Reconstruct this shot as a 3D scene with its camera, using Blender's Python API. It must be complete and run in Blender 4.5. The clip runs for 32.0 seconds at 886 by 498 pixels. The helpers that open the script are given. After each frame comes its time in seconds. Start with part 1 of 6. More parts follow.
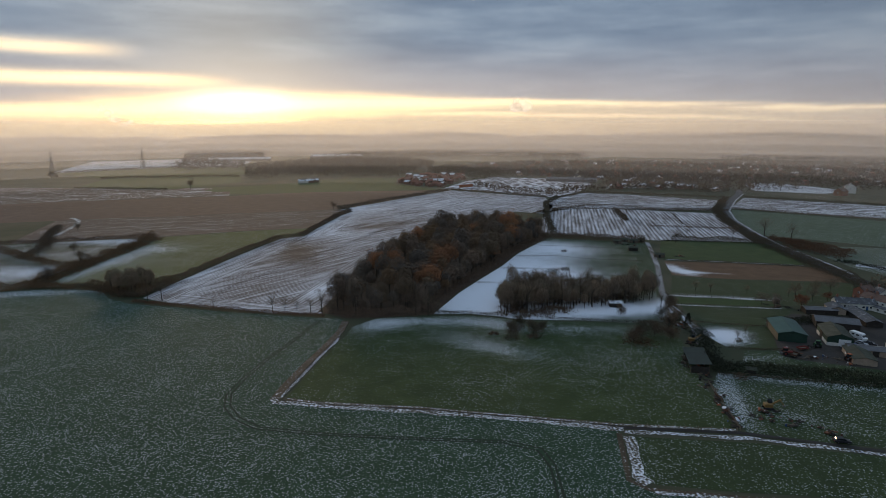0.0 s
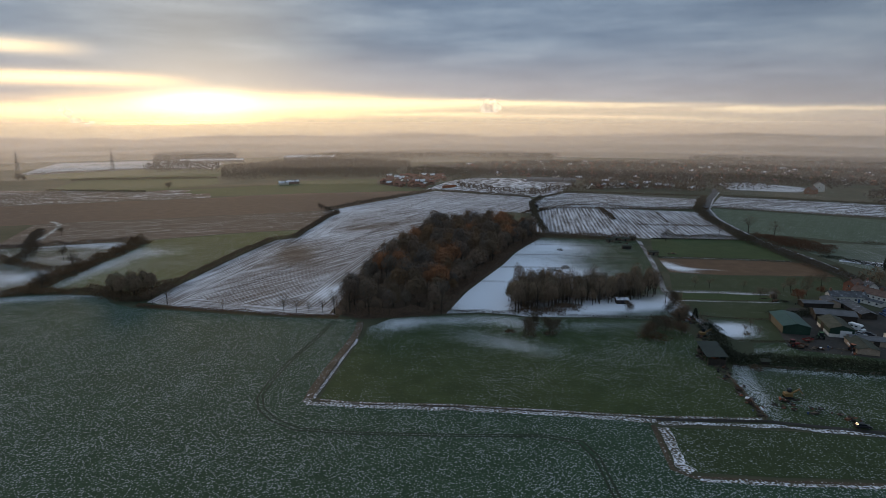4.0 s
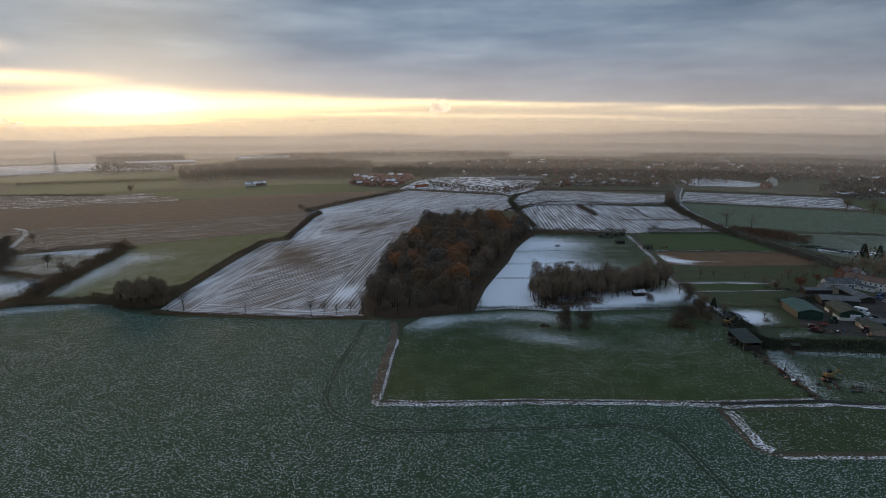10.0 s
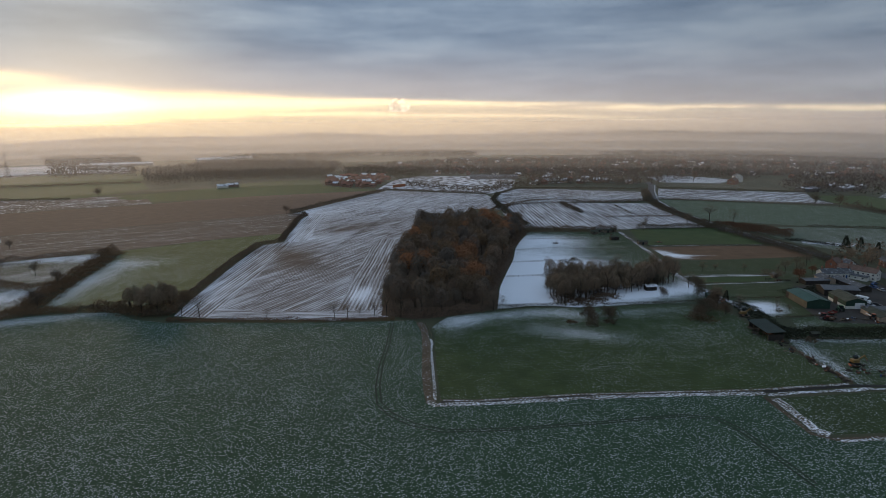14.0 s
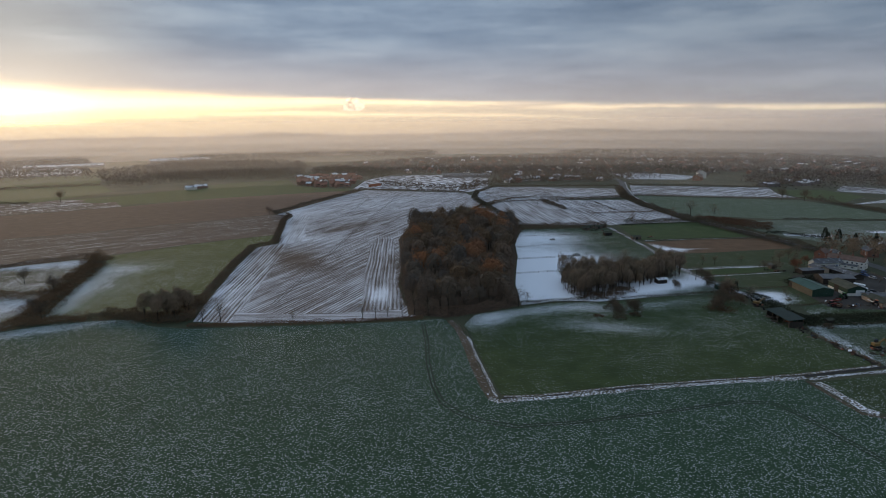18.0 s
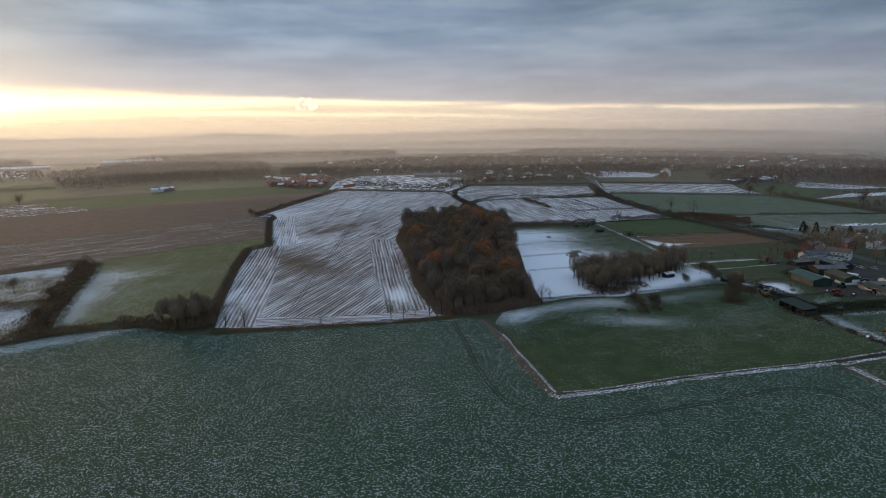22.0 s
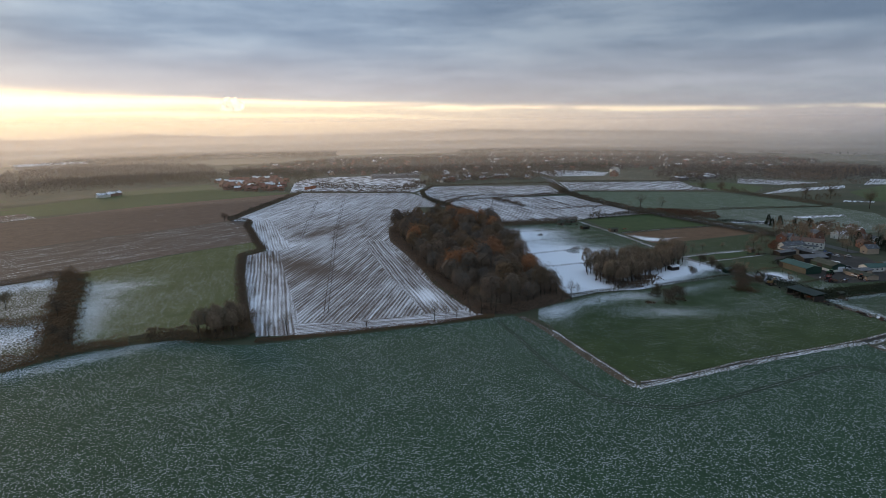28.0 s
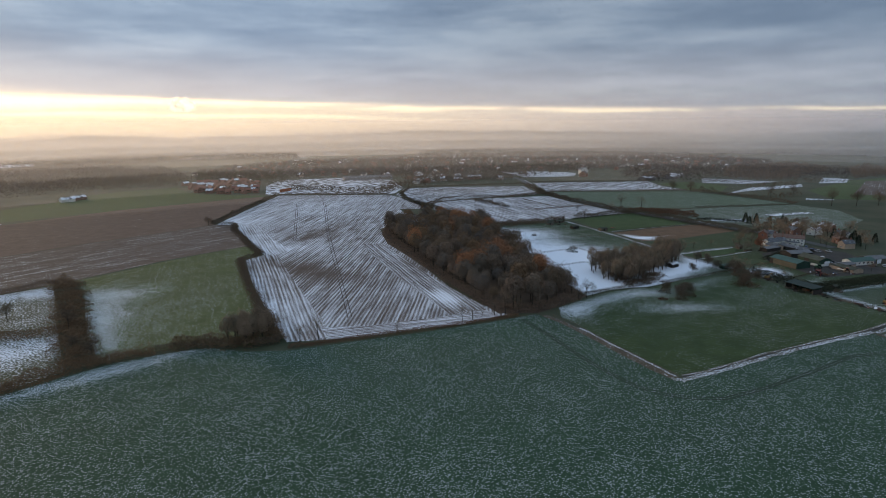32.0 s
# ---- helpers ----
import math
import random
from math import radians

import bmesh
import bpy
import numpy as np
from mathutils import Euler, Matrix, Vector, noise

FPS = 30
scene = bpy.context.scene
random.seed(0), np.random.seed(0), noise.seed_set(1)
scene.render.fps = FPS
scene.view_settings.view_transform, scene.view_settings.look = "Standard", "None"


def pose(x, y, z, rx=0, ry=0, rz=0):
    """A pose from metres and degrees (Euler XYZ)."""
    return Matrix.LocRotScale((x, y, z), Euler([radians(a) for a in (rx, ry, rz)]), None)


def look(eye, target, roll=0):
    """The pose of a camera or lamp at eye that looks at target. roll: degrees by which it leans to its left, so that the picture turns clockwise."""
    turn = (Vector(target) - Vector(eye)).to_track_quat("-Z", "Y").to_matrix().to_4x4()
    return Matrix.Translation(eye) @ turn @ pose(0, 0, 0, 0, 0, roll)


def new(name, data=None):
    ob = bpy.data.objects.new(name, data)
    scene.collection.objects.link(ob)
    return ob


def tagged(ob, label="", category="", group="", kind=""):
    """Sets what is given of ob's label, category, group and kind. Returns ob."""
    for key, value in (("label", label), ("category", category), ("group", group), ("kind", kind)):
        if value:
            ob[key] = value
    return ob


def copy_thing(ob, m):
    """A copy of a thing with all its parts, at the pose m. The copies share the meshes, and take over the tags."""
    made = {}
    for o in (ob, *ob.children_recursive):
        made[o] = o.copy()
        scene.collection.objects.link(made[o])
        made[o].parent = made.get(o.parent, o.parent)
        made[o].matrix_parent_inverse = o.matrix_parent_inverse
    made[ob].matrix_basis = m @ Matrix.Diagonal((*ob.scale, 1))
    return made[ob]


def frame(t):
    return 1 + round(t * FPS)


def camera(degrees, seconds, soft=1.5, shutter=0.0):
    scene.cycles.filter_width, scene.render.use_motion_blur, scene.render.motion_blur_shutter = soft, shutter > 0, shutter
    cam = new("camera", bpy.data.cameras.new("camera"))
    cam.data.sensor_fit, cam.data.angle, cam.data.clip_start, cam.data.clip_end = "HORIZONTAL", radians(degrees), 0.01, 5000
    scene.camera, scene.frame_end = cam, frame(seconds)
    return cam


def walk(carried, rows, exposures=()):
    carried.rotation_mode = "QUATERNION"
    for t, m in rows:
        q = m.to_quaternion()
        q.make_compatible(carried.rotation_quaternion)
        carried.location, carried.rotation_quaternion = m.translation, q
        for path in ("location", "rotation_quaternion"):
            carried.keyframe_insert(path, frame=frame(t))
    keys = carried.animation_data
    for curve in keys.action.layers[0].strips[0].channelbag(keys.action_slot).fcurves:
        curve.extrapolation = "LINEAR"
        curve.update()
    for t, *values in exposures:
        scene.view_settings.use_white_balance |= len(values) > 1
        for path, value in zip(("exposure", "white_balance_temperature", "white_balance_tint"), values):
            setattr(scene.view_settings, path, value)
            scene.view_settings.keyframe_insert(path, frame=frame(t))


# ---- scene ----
# Camera: a drone about 85 m up that slides to its left and turns to its right.
cam = camera(74.0, 32.0, soft=0.7)
PATH = [
    (0.0, -1.1, -1.3, 85.8, 77.93, 0.07, -0.58),
    (0.5, -3.5, -1.7, 85.8, 77.99, 0.08, -0.92),
    (1.0, -5.9, -2.1, 85.9, 78.00, 0.06, -1.34),
    (1.5, -8.3, -2.3, 86.0, 78.00, 0.06, -1.71),
    (2.0, -10.7, -2.5, 85.9, 78.00, 0.05, -2.05),
    (2.5, -13.2, -2.7, 85.9, 78.02, 0.06, -2.44),
    (3.0, -15.7, -2.8, 85.9, 78.02, 0.03, -2.85),
    (3.5, -18.3, -2.9, 85.9, 78.01, 0.03, -3.25),
    (5.5, -29.6, -3.2, 85.9, 77.99, 0.10, -4.90),
    (6.0, -32.7, -3.1, 85.8, 77.99, 0.10, -5.34),
    (6.5, -35.7, -2.8, 85.7, 77.98, 0.11, -5.76),
    (7.0, -38.7, -2.6, 85.7, 77.97, 0.12, -6.20),
    (7.5, -41.7, -2.3, 85.8, 77.96, 0.16, -6.63),
    (8.0, -44.9, -2.0, 85.7, 77.97, 0.14, -7.11),
    (8.5, -48.2, -1.6, 85.6, 77.96, 0.16, -7.56),
    (9.0, -51.4, -1.2, 85.7, 77.94, 0.22, -8.03),
    (9.5, -54.8, -0.7, 85.6, 77.93, 0.22, -8.51),
    (10.0, -58.3, -0.1, 85.5, 77.96, 0.25, -9.01),
    (10.5, -61.7, 0.4, 85.5, 77.94, 0.26, -9.53),
    (11.0, -65.2, 1.0, 85.5, 77.92, 0.30, -10.04),
    (11.5, -68.9, 1.7, 85.5, 77.92, 0.34, -10.56),
    (12.0, -72.5, 2.5, 85.5, 77.92, 0.37, -11.10),
    (12.5, -76.2, 3.2, 85.6, 77.92, 0.40, -11.64),
    (13.0, -80.0, 4.1, 85.5, 77.91, 0.42, -12.20),
    (13.5, -83.8, 4.9, 85.5, 77.90, 0.42, -12.75),
    (14.0, -87.7, 5.9, 85.5, 77.89, 0.45, -13.31),
    (14.5, -91.6, 6.9, 85.5, 77.87, 0.47, -13.88),
    (16.5, -107.9, 11.0, 85.4, 77.82, 0.54, -16.26),
    (17.0, -111.8, 12.3, 85.4, 77.80, 0.55, -16.85),
    (17.5, -115.8, 13.5, 85.2, 77.79, 0.56, -17.45),
    (18.0, -119.8, 14.7, 85.2, 77.79, 0.57, -18.04),
    (18.5, -123.6, 16.1, 85.2, 77.79, 0.60, -18.64),
    (19.0, -127.6, 17.5, 85.2, 77.78, 0.63, -19.22),
    (19.5, -131.5, 19.0, 85.2, 77.79, 0.62, -19.83),
    (20.0, -135.4, 20.4, 85.0, 77.78, 0.63, -20.43),
    (20.5, -139.2, 21.8, 85.1, 77.76, 0.64, -21.02),
    (21.0, -143.1, 23.3, 85.1, 77.75, 0.63, -21.62),
    (21.5, -147.0, 24.9, 85.1, 77.76, 0.65, -22.24),
    (22.0, -150.9, 26.5, 85.1, 77.74, 0.64, -22.83),
    (22.5, -154.7, 28.2, 85.1, 77.74, 0.64, -23.41),
    (23.0, -158.5, 29.8, 85.1, 77.72, 0.66, -24.03),
    (23.5, -162.3, 31.4, 85.2, 77.72, 0.68, -24.63),
    (24.0, -165.9, 33.1, 85.2, 77.71, 0.68, -25.21),
    (24.5, -169.6, 34.8, 85.2, 77.70, 0.69, -25.80),
    (25.0, -173.4, 36.5, 85.2, 77.70, 0.67, -26.40),
    (25.5, -177.1, 38.4, 85.3, 77.70, 0.67, -26.99),
    (27.5, -192.2, 45.9, 85.3, 77.74, 0.64, -29.42),
    (28.0, -195.8, 47.7, 85.5, 77.73, 0.64, -30.02),
    (28.5, -199.4, 49.6, 85.6, 77.75, 0.64, -30.60),
    (29.0, -202.9, 51.4, 85.8, 77.75, 0.64, -31.18),
    (29.5, -206.4, 53.3, 85.8, 77.76, 0.64, -31.77),
    (30.0, -209.9, 55.2, 86.0, 77.76, 0.62, -32.33),
    (30.5, -213.4, 57.1, 86.2, 77.76, 0.60, -32.91),
    (31.0, -216.9, 59.0, 86.2, 77.76, 0.59, -33.47),
    (31.5, -220.3, 60.9, 86.5, 77.77, 0.58, -34.03),
    (32.0, -223.7, 62.9, 86.6, 77.77, 0.54, -34.59),
]
EXPOSURES = [(0.0, 0.02), (8.0, 0.05), (20.0, 0.24), (32.0, 0.52)]
walk(cam, [(t, pose(x, y, z, rx, ry, rz)) for t, x, y, z, rx, ry, rz in PATH], EXPOSURES)

# ---- world, sun ----
SUN_AZ, SUN_EL = -18.0, 3.0          # degrees: clockwise from +y, above the horizon
MAP_AZ, MAP_EL = -21.8, 3.4          # where the sun stands on the map of the clouds


class Net:
    """A small writer of node trees."""

    def __init__(self, tree):
        self.t = tree

    def node(self, kind):
        return self.t.nodes.new(kind)

    def put(self, sock, v):
        if isinstance(v, bpy.types.NodeSocket):
            self.t.links.new(v, sock)
        elif v is not None:
            if sock.type == "RGBA" and len(v) == 3:
                v = (*v, 1)
            sock.default_value = v

    def m(self, op, a, b=None, c=None, clamp=False):
        n = self.node("ShaderNodeMath")
        n.operation, n.use_clamp = op, clamp
        for s, v in zip(n.inputs, (a, b, c)):
            self.put(s, v)
        return n.outputs[0]

    def vm(self, op, a, b=None):
        n = self.node("ShaderNodeVectorMath")
        n.operation = op
        for s, v in zip(n.inputs, (a, b)):
            self.put(s, v)
        return n.outputs["Value" if op in ("DOT_PRODUCT", "LENGTH", "DISTANCE") else "Vector"]

    def xyz(self, x, y, z=0.0):
        n = self.node("ShaderNodeCombineXYZ")
        for s, v in zip(n.inputs, (x, y, z)):
            self.put(s, v)
        return n.outputs[0]

    def split(self, v):
        n = self.node("ShaderNodeSeparateXYZ")
        self.put(n.inputs[0], v)
        return n.outputs

    def noise(self, vec, scale, detail=3.0, rough=0.55, colour=False):
        n = self.node("ShaderNodeTexNoise")
        self.put(n.inputs["Vector"], vec)
        n.inputs["Scale"].default_value = scale
        n.inputs["Detail"].default_value = detail
        n.inputs["Roughness"].default_value = rough
        return n.outputs["Color" if colour else 0]

    def mix(self, f, a, b, blend="MIX"):
        n = self.node("ShaderNodeMix")
        n.data_type, n.blend_type, n.clamp_factor = "RGBA", blend, True
        for s, v in zip((n.inputs[0], n.inputs[6], n.inputs[7]), (f, a, b)):
            self.put(s, v)
        return n.outputs[2]

    def step(self, v, lo, hi, to0=0.0, to1=1.0):
        n = self.node("ShaderNodeMapRange")
        n.interpolation_type = "SMOOTHSTEP"
        for s, x in zip(n.inputs, (v, lo, hi, to0, to1)):
            self.put(s, x)
        return n.outputs[0]

    def ramp(self, f, stops):
        n = self.node("ShaderNodeValToRGB")
        self.put(n.inputs[0], f)
        el = n.color_ramp.elements
        while len(el) < len(stops):
            el.new(0.5)
        for e, (p, c) in zip(el, stops):
            e.position, e.color = p, (*c, 1)
        return n.outputs[0]

    def bell(self, v, centre, width):
        """exp(-((v - centre) / width) ** 2)"""
        d = self.m("DIVIDE", self.m("SUBTRACT", v, centre), width)
        return self.m("EXPONENT", self.m("MULTIPLY", self.m("MULTIPLY", d, d), -1.0))

    def add(self, *vs):
        out = vs[0]
        for v in vs[1:]:
            out = self.m("ADD", out, v)
        return out

    def mul(self, a, b):
        return self.m("MULTIPLY", a, b)

    def cadd(self, a, b):
        return self.mix(1.0, a, b, "ADD")

    def tint(self, colour, f):
        """colour times the number f"""
        n = self.node("ShaderNodeVectorMath")
        n.operation = "SCALE"
        self.put(n.inputs[0], colour if isinstance(colour, bpy.types.NodeSocket) else tuple(colour))
        self.put(n.inputs["Scale"], f)
        return n.outputs[0]


def build_world():
    world = bpy.data.worlds.new("winter_evening_sky")
    scene.world = world
    world.use_nodes = True
    t = world.node_tree
    t.nodes.clear()
    n = Net(t)
    d = n.node("ShaderNodeTexCoord").outputs["Generated"]
    x, y, z = n.split(d)
    el = n.m("ADD", n.mul(n.m("ARCSINE", n.m("MINIMUM", n.m("MAXIMUM", z, -1.0), 1.0)), 57.2958 * 1.09), 1.38)
    az = n.m("ADD", n.mul(n.m("ARCTAN2", x, y), 57.2958 * 1.074), -2.45)
    sky = n.node("ShaderNodeTexSky")
    sky.sky_type, sky.sun_disc = "NISHITA", False
    sky.sun_elevation, sky.sun_rotation = radians(SUN_EL), radians(SUN_AZ)
    clear = n.tint(sky.outputs[0], 0.06)
    # cloud field stretched along the horizon
    flat = n.xyz(n.mul(az, 0.035), n.mul(el, 0.32), 0.0)
    big = n.noise(flat, 1.0, 4.0, 0.5)
    fine = n.noise(n.xyz(n.mul(az, 0.11), n.mul(el, 1.1), 3.0), 1.0, 5.0, 0.6)
    deck = n.noise(n.vm("DIVIDE", n.xyz(x, y, 0.0), n.xyz(n.m("ADD", n.m("MAXIMUM", z, 0.0), 0.12), n.m("ADD", n.m("MAXIMUM", z, 0.0), 0.12), 1.0)), 1.3, 5.0, 0.55)
    sunside = n.bell(az, MAP_AZ, 42.0)
    # angle from the sun
    sd = (math.sin(radians(SUN_AZ)) * math.cos(radians(SUN_EL)), math.cos(radians(SUN_AZ)) * math.cos(radians(SUN_EL)), math.sin(radians(SUN_EL)))
    ang = n.mul(n.m("ARCCOSINE", n.m("MINIMUM", n.vm("DOT_PRODUCT", d, sd), 1.0)), 57.2958)
    # deck of stratus
    tone = n.add(n.mul(big, 0.55), n.mul(deck, 0.5), n.mul(fine, 0.15))
    cloud = n.ramp(n.step(tone, 0.42, 0.8), [(0.0, (0.145, 0.205, 0.296)), (0.5, (0.220, 0.290, 0.385)), (1.0, (0.320, 0.392, 0.480))])
    cloud = n.tint(cloud, n.step(el, 14.0, 70.0, 1.0, 1.75))
    cloud = n.tint(cloud, n.step(az, 16.0, 46.0, 1.0, 0.76))
    low = n.m("MULTIPLY", n.step(el, 10.0, 4.0), n.add(n.mul(sunside, 0.65), 0.25))
    cloud = n.mix(low, cloud, (0.43, 0.42, 0.45))
    # the warm haze under the deck
    wideside = n.bell(az, MAP_AZ, 62.0)
    haze = n.mix(wideside, (0.25, 0.25, 0.32), (0.92, 0.68, 0.34))
    haze = n.mix(n.step(el, 0.0, 2.6), haze, n.mix(wideside, (0.33, 0.33, 0.39), (0.92, 0.73, 0.46)))
    wob = n.add(n.mul(n.m("SUBTRACT", big, 0.5), 1.6), n.mul(n.m("SUBTRACT", fine, 0.5), 1.5))
    band = n.add(2.15, n.mul(n.bell(az, 2.0, 36.0), 1.3))
    rel = n.m("ADD", n.m("SUBTRACT", el, band), n.mul(wob, 0.55))
    base = n.mix(n.step(rel, -0.6, 0.7), haze, cloud)
    # the bright gaps
    wide = n.add(0.22, n.mul(n.bell(az, MAP_AZ, 24.0), 0.75))
    gap = n.bell(rel, 0.0, wide)
    gap = n.mul(gap, n.step(n.add(fine, n.mul(sunside, 0.35)), 0.38, 0.62))
    rel2 = n.m("ADD", rel, 1.15)
    gap2 = n.mul(n.bell(rel2, 0.0, 0.22), n.step(n.add(big, n.mul(n.bell(az, 8.0, 26.0), 0.3)), 0.55, 0.75))
    up1 = n.mul(n.bell(n.add(el, n.mul(wob, 0.3)), 5.3, 0.55), n.step(az, -20.0, -34.0))
    up2 = n.mul(n.bell(n.add(el, n.mul(wob, 0.5)), 7.9, 0.6), n.step(az, -29.0, -38.0))
    gaps = n.m("ADD", n.m("ADD", gap, n.mul(gap2, 0.8)), n.add(n.mul(up1, 0.75), n.mul(up2, 0.6)), clamp=True)
    light = n.mix(sunside, (0.88, 0.78, 0.60), (1.35, 1.16, 0.80))
    base = n.mix(gaps, base, n.cadd(light, clear))
    glow = n.cadd(n.tint((2.0, 1.6, 0.9), n.mul(n.bell(az, MAP_AZ, 4.2), n.bell(el, MAP_EL, 1.05))), n.tint((0.30, 0.22, 0.10), n.bell(ang, 0.0, 11.0)))
    out = n.cadd(base, glow)
    bg = n.node("ShaderNodeBackground")
    n.put(bg.inputs["Color"], out)
    bg.inputs["Strength"].default_value = 1.0
    o = n.node("ShaderNodeOutputWorld")
    t.links.new(bg.outputs[0], o.inputs[0])


build_world()
sun = new("sun", bpy.data.lights.new("sun", "SUN"))
sun.data.energy, sun.data.angle, sun.data.color = 2.7, radians(30), (1.0, 0.72, 0.42)
sun.matrix_world = look((0, 0, 0), (-math.sin(radians(SUN_AZ)), -math.cos(radians(SUN_AZ)), -math.tan(radians(SUN_EL))))

# ---- materials ----
SNOW = (0.76, 0.79, 0.84)
MATS = {}


def surface(name, rough=0.9):
    """A new material: its net and its principled shader."""
    m = bpy.data.materials.new(name)
    m.use_nodes = True
    n = Net(m.node_tree)
    b = m.node_tree.nodes["Principled BSDF"]
    b.inputs["Roughness"].default_value = rough
    b.inputs["Specular IOR Level"].default_value = 0.25
    MATS[name] = m
    return m, n, b


def bump(n, b, height, strength, distance):
    k = n.node("ShaderNodeBump")
    k.inputs["Strength"].default_value, k.inputs["Distance"].default_value = strength, distance
    n.put(k.inputs["Height"], height)
    n.put(b.inputs["Normal"], k.outputs[0])


def spot(n, px, py, x, y, rx, ry, turn, amount):
    """A soft oval patch of snow (amount above 0) or of bare ground, in metres."""
    c, s = math.cos(radians(turn)), math.sin(radians(turn))
    dx, dy = n.m("SUBTRACT", px, x), n.m("SUBTRACT", py, y)
    a = n.m("DIVIDE", n.m("ADD", n.mul(dx, c), n.mul(dy, s)), rx)
    e = n.m("DIVIDE", n.m("SUBTRACT", n.mul(dy, c), n.mul(dx, s)), ry)
    q = n.m("ADD", n.mul(a, a), n.mul(e, e))
    return n.mul(n.m("EXPONENT", n.mul(q, -1.0)), amount)


def field(name, dark, light, snow=0.3, rows=0.5, turn=0.0, gap=1.2, patchy=0.5, grain=1.6, spots=(), soft=0.16, wander=0.3, detail=3.0, fleck=0.0):
    """Ground with drilled or ploughed rows and a broken cover of snow. turn: degrees of the rows from +y, clockwise; gap: metres between rows;
    rows: how far the snow follows the rows; spots: patches of more or less snow; fleck: metres across of single flecks of snow on the plants."""
    m, n, b = surface(name)
    p = n.node("ShaderNodeTexCoord").outputs["Object"]
    px, py, pz = n.split(p)
    flat = n.xyz(px, py, 0.0)
    c, s = math.cos(radians(turn)), math.sin(radians(turn))
    across = n.m("SUBTRACT", n.mul(px, c), n.mul(py, s))
    along = n.m("ADD", n.mul(px, s), n.mul(py, c))
    sway = n.noise(flat, 0.012, 2.0)
    across2 = n.m("ADD", across, n.mul(n.m("SUBTRACT", sway, 0.5), wander * 6.0))
    row = n.m("ADD", n.mul(n.m("SINE", n.mul(across2, 6.2832 / gap)), 0.5), 0.5)
    streak = n.noise(n.xyz(n.mul(across2, 1.0 / gap), n.mul(along, 0.022), 0.0), 1.0, 3.0, 0.6)
    small = n.noise(flat, grain, detail, 0.55)
    mid = n.noise(flat, 0.11, 4.0, 0.6)
    macro = n.noise(flat, 0.017, 3.0)
    cover = n.add(snow, n.mul(n.m("SUBTRACT", macro, 0.5), patchy), n.mul(n.m("SUBTRACT", mid, 0.5), patchy * 1.1))
    for sp in spots:
        cover = n.m("ADD", cover, spot(n, px, py, *sp))
    rowish = n.add(n.mul(row, 0.34), n.mul(n.step(streak, 0.2, 0.8), 0.66))
    q = n.m("ADD", n.mul(rowish, rows), n.mul(n.step(small, 0.25, 0.75), 1.0 - rows))
    fac = n.step(n.m("ADD", q, cover), 1.0 - soft, 1.0 + soft)
    if fleck:
        v = n.node("ShaderNodeTexVoronoi")
        v.inputs["Scale"].default_value = 1.0 / fleck
        n.put(v.inputs["Vector"], flat)
        pick = n.split(v.outputs["Color"])[0]
        far = n.noise(flat, 0.045, 2.0)
        share = n.add(cover, n.mul(n.m("SUBTRACT", far, 0.5), 0.35), n.mul(n.m("SUBTRACT", rowish, 0.5), rows))
        speck = n.mul(n.step(n.m("ADD", pick, share), 0.76, 1.02), n.step(v.outputs["Distance"], 0.62, 0.34))
        thick = n.add(0.46, n.mul(n.step(cover, 0.25, 0.70), 0.42))
        fac = n.m("MAXIMUM", n.mul(fac, n.step(cover, 0.75, 1.5, 0.0, 0.9)), n.mul(speck, thick))
    ground = n.mix(n.step(n.add(n.mul(mid, 0.5), n.mul(small, 0.5)), 0.35, 0.65), dark, light)
    ground = n.mix(n.mul(n.step(macro, 0.4, 0.65), 0.5), ground, tuple(0.75 * v for v in light))
    snowc = n.mix(small, (0.66, 0.70, 0.77), SNOW)
    n.put(b.inputs["Base Color"], n.mix(fac, ground, snowc))
    bump(n, b, n.m("ADD", n.mul(rowish, rows), n.mul(small, 0.5)), 0.5, 0.25)
    return m


def plain(name, colour, rough=0.8, vary=0.25, scale=0.8, metal=0.0, snow=0.0):
    """Paint, wood, brick or metal with stains at two scales, and snow lying in patches where snow is above 0."""
    m, n, b = surface(name, rough)
    p = n.node("ShaderNodeTexCoord").outputs["Object"]
    a, f = n.noise(p, scale, 3.0), n.noise(p, scale * 7, 3.0)
    t = n.m("ADD", n.mul(a, 0.6), n.mul(f, 0.4))
    col = n.mix(n.step(t, 0.3, 0.7), tuple(v * (1 - vary) for v in colour), tuple(min(1, v * (1 + vary)) for v in colour))
    r = n.node("ShaderNodeObjectInfo").outputs["Random"]
    col = n.mix(n.mul(r, vary), col, tuple(v * 0.6 for v in colour))
    if snow:
        col = n.mix(n.step(t, 1.0 - snow - 0.08, 1.0 - snow + 0.08), col, SNOW)
    n.put(b.inputs["Base Color"], col)
    b.inputs["Metallic"].default_value = metal
    bump(n, b, f, 0.3, 0.03)
    return m


def leafy(name, colours, rough=0.9):
    """Twigs and leaves: the colour changes from clump to clump and from plant to plant."""
    m, n, b = surface(name, rough)
    g = n.node("ShaderNodeNewGeometry").outputs["Random Per Island"]
    r = n.node("ShaderNodeObjectInfo").outputs["Random"]
    k = n.m("ADD", n.mul(g, 0.18), n.mul(r, 0.82))
    n.put(b.inputs["Base Color"], n.ramp(k, [(i / max(1, len(colours) - 1), c) for i, c in enumerate(colours)]))
    return m


MID = Vector((-110.0, 25.0))


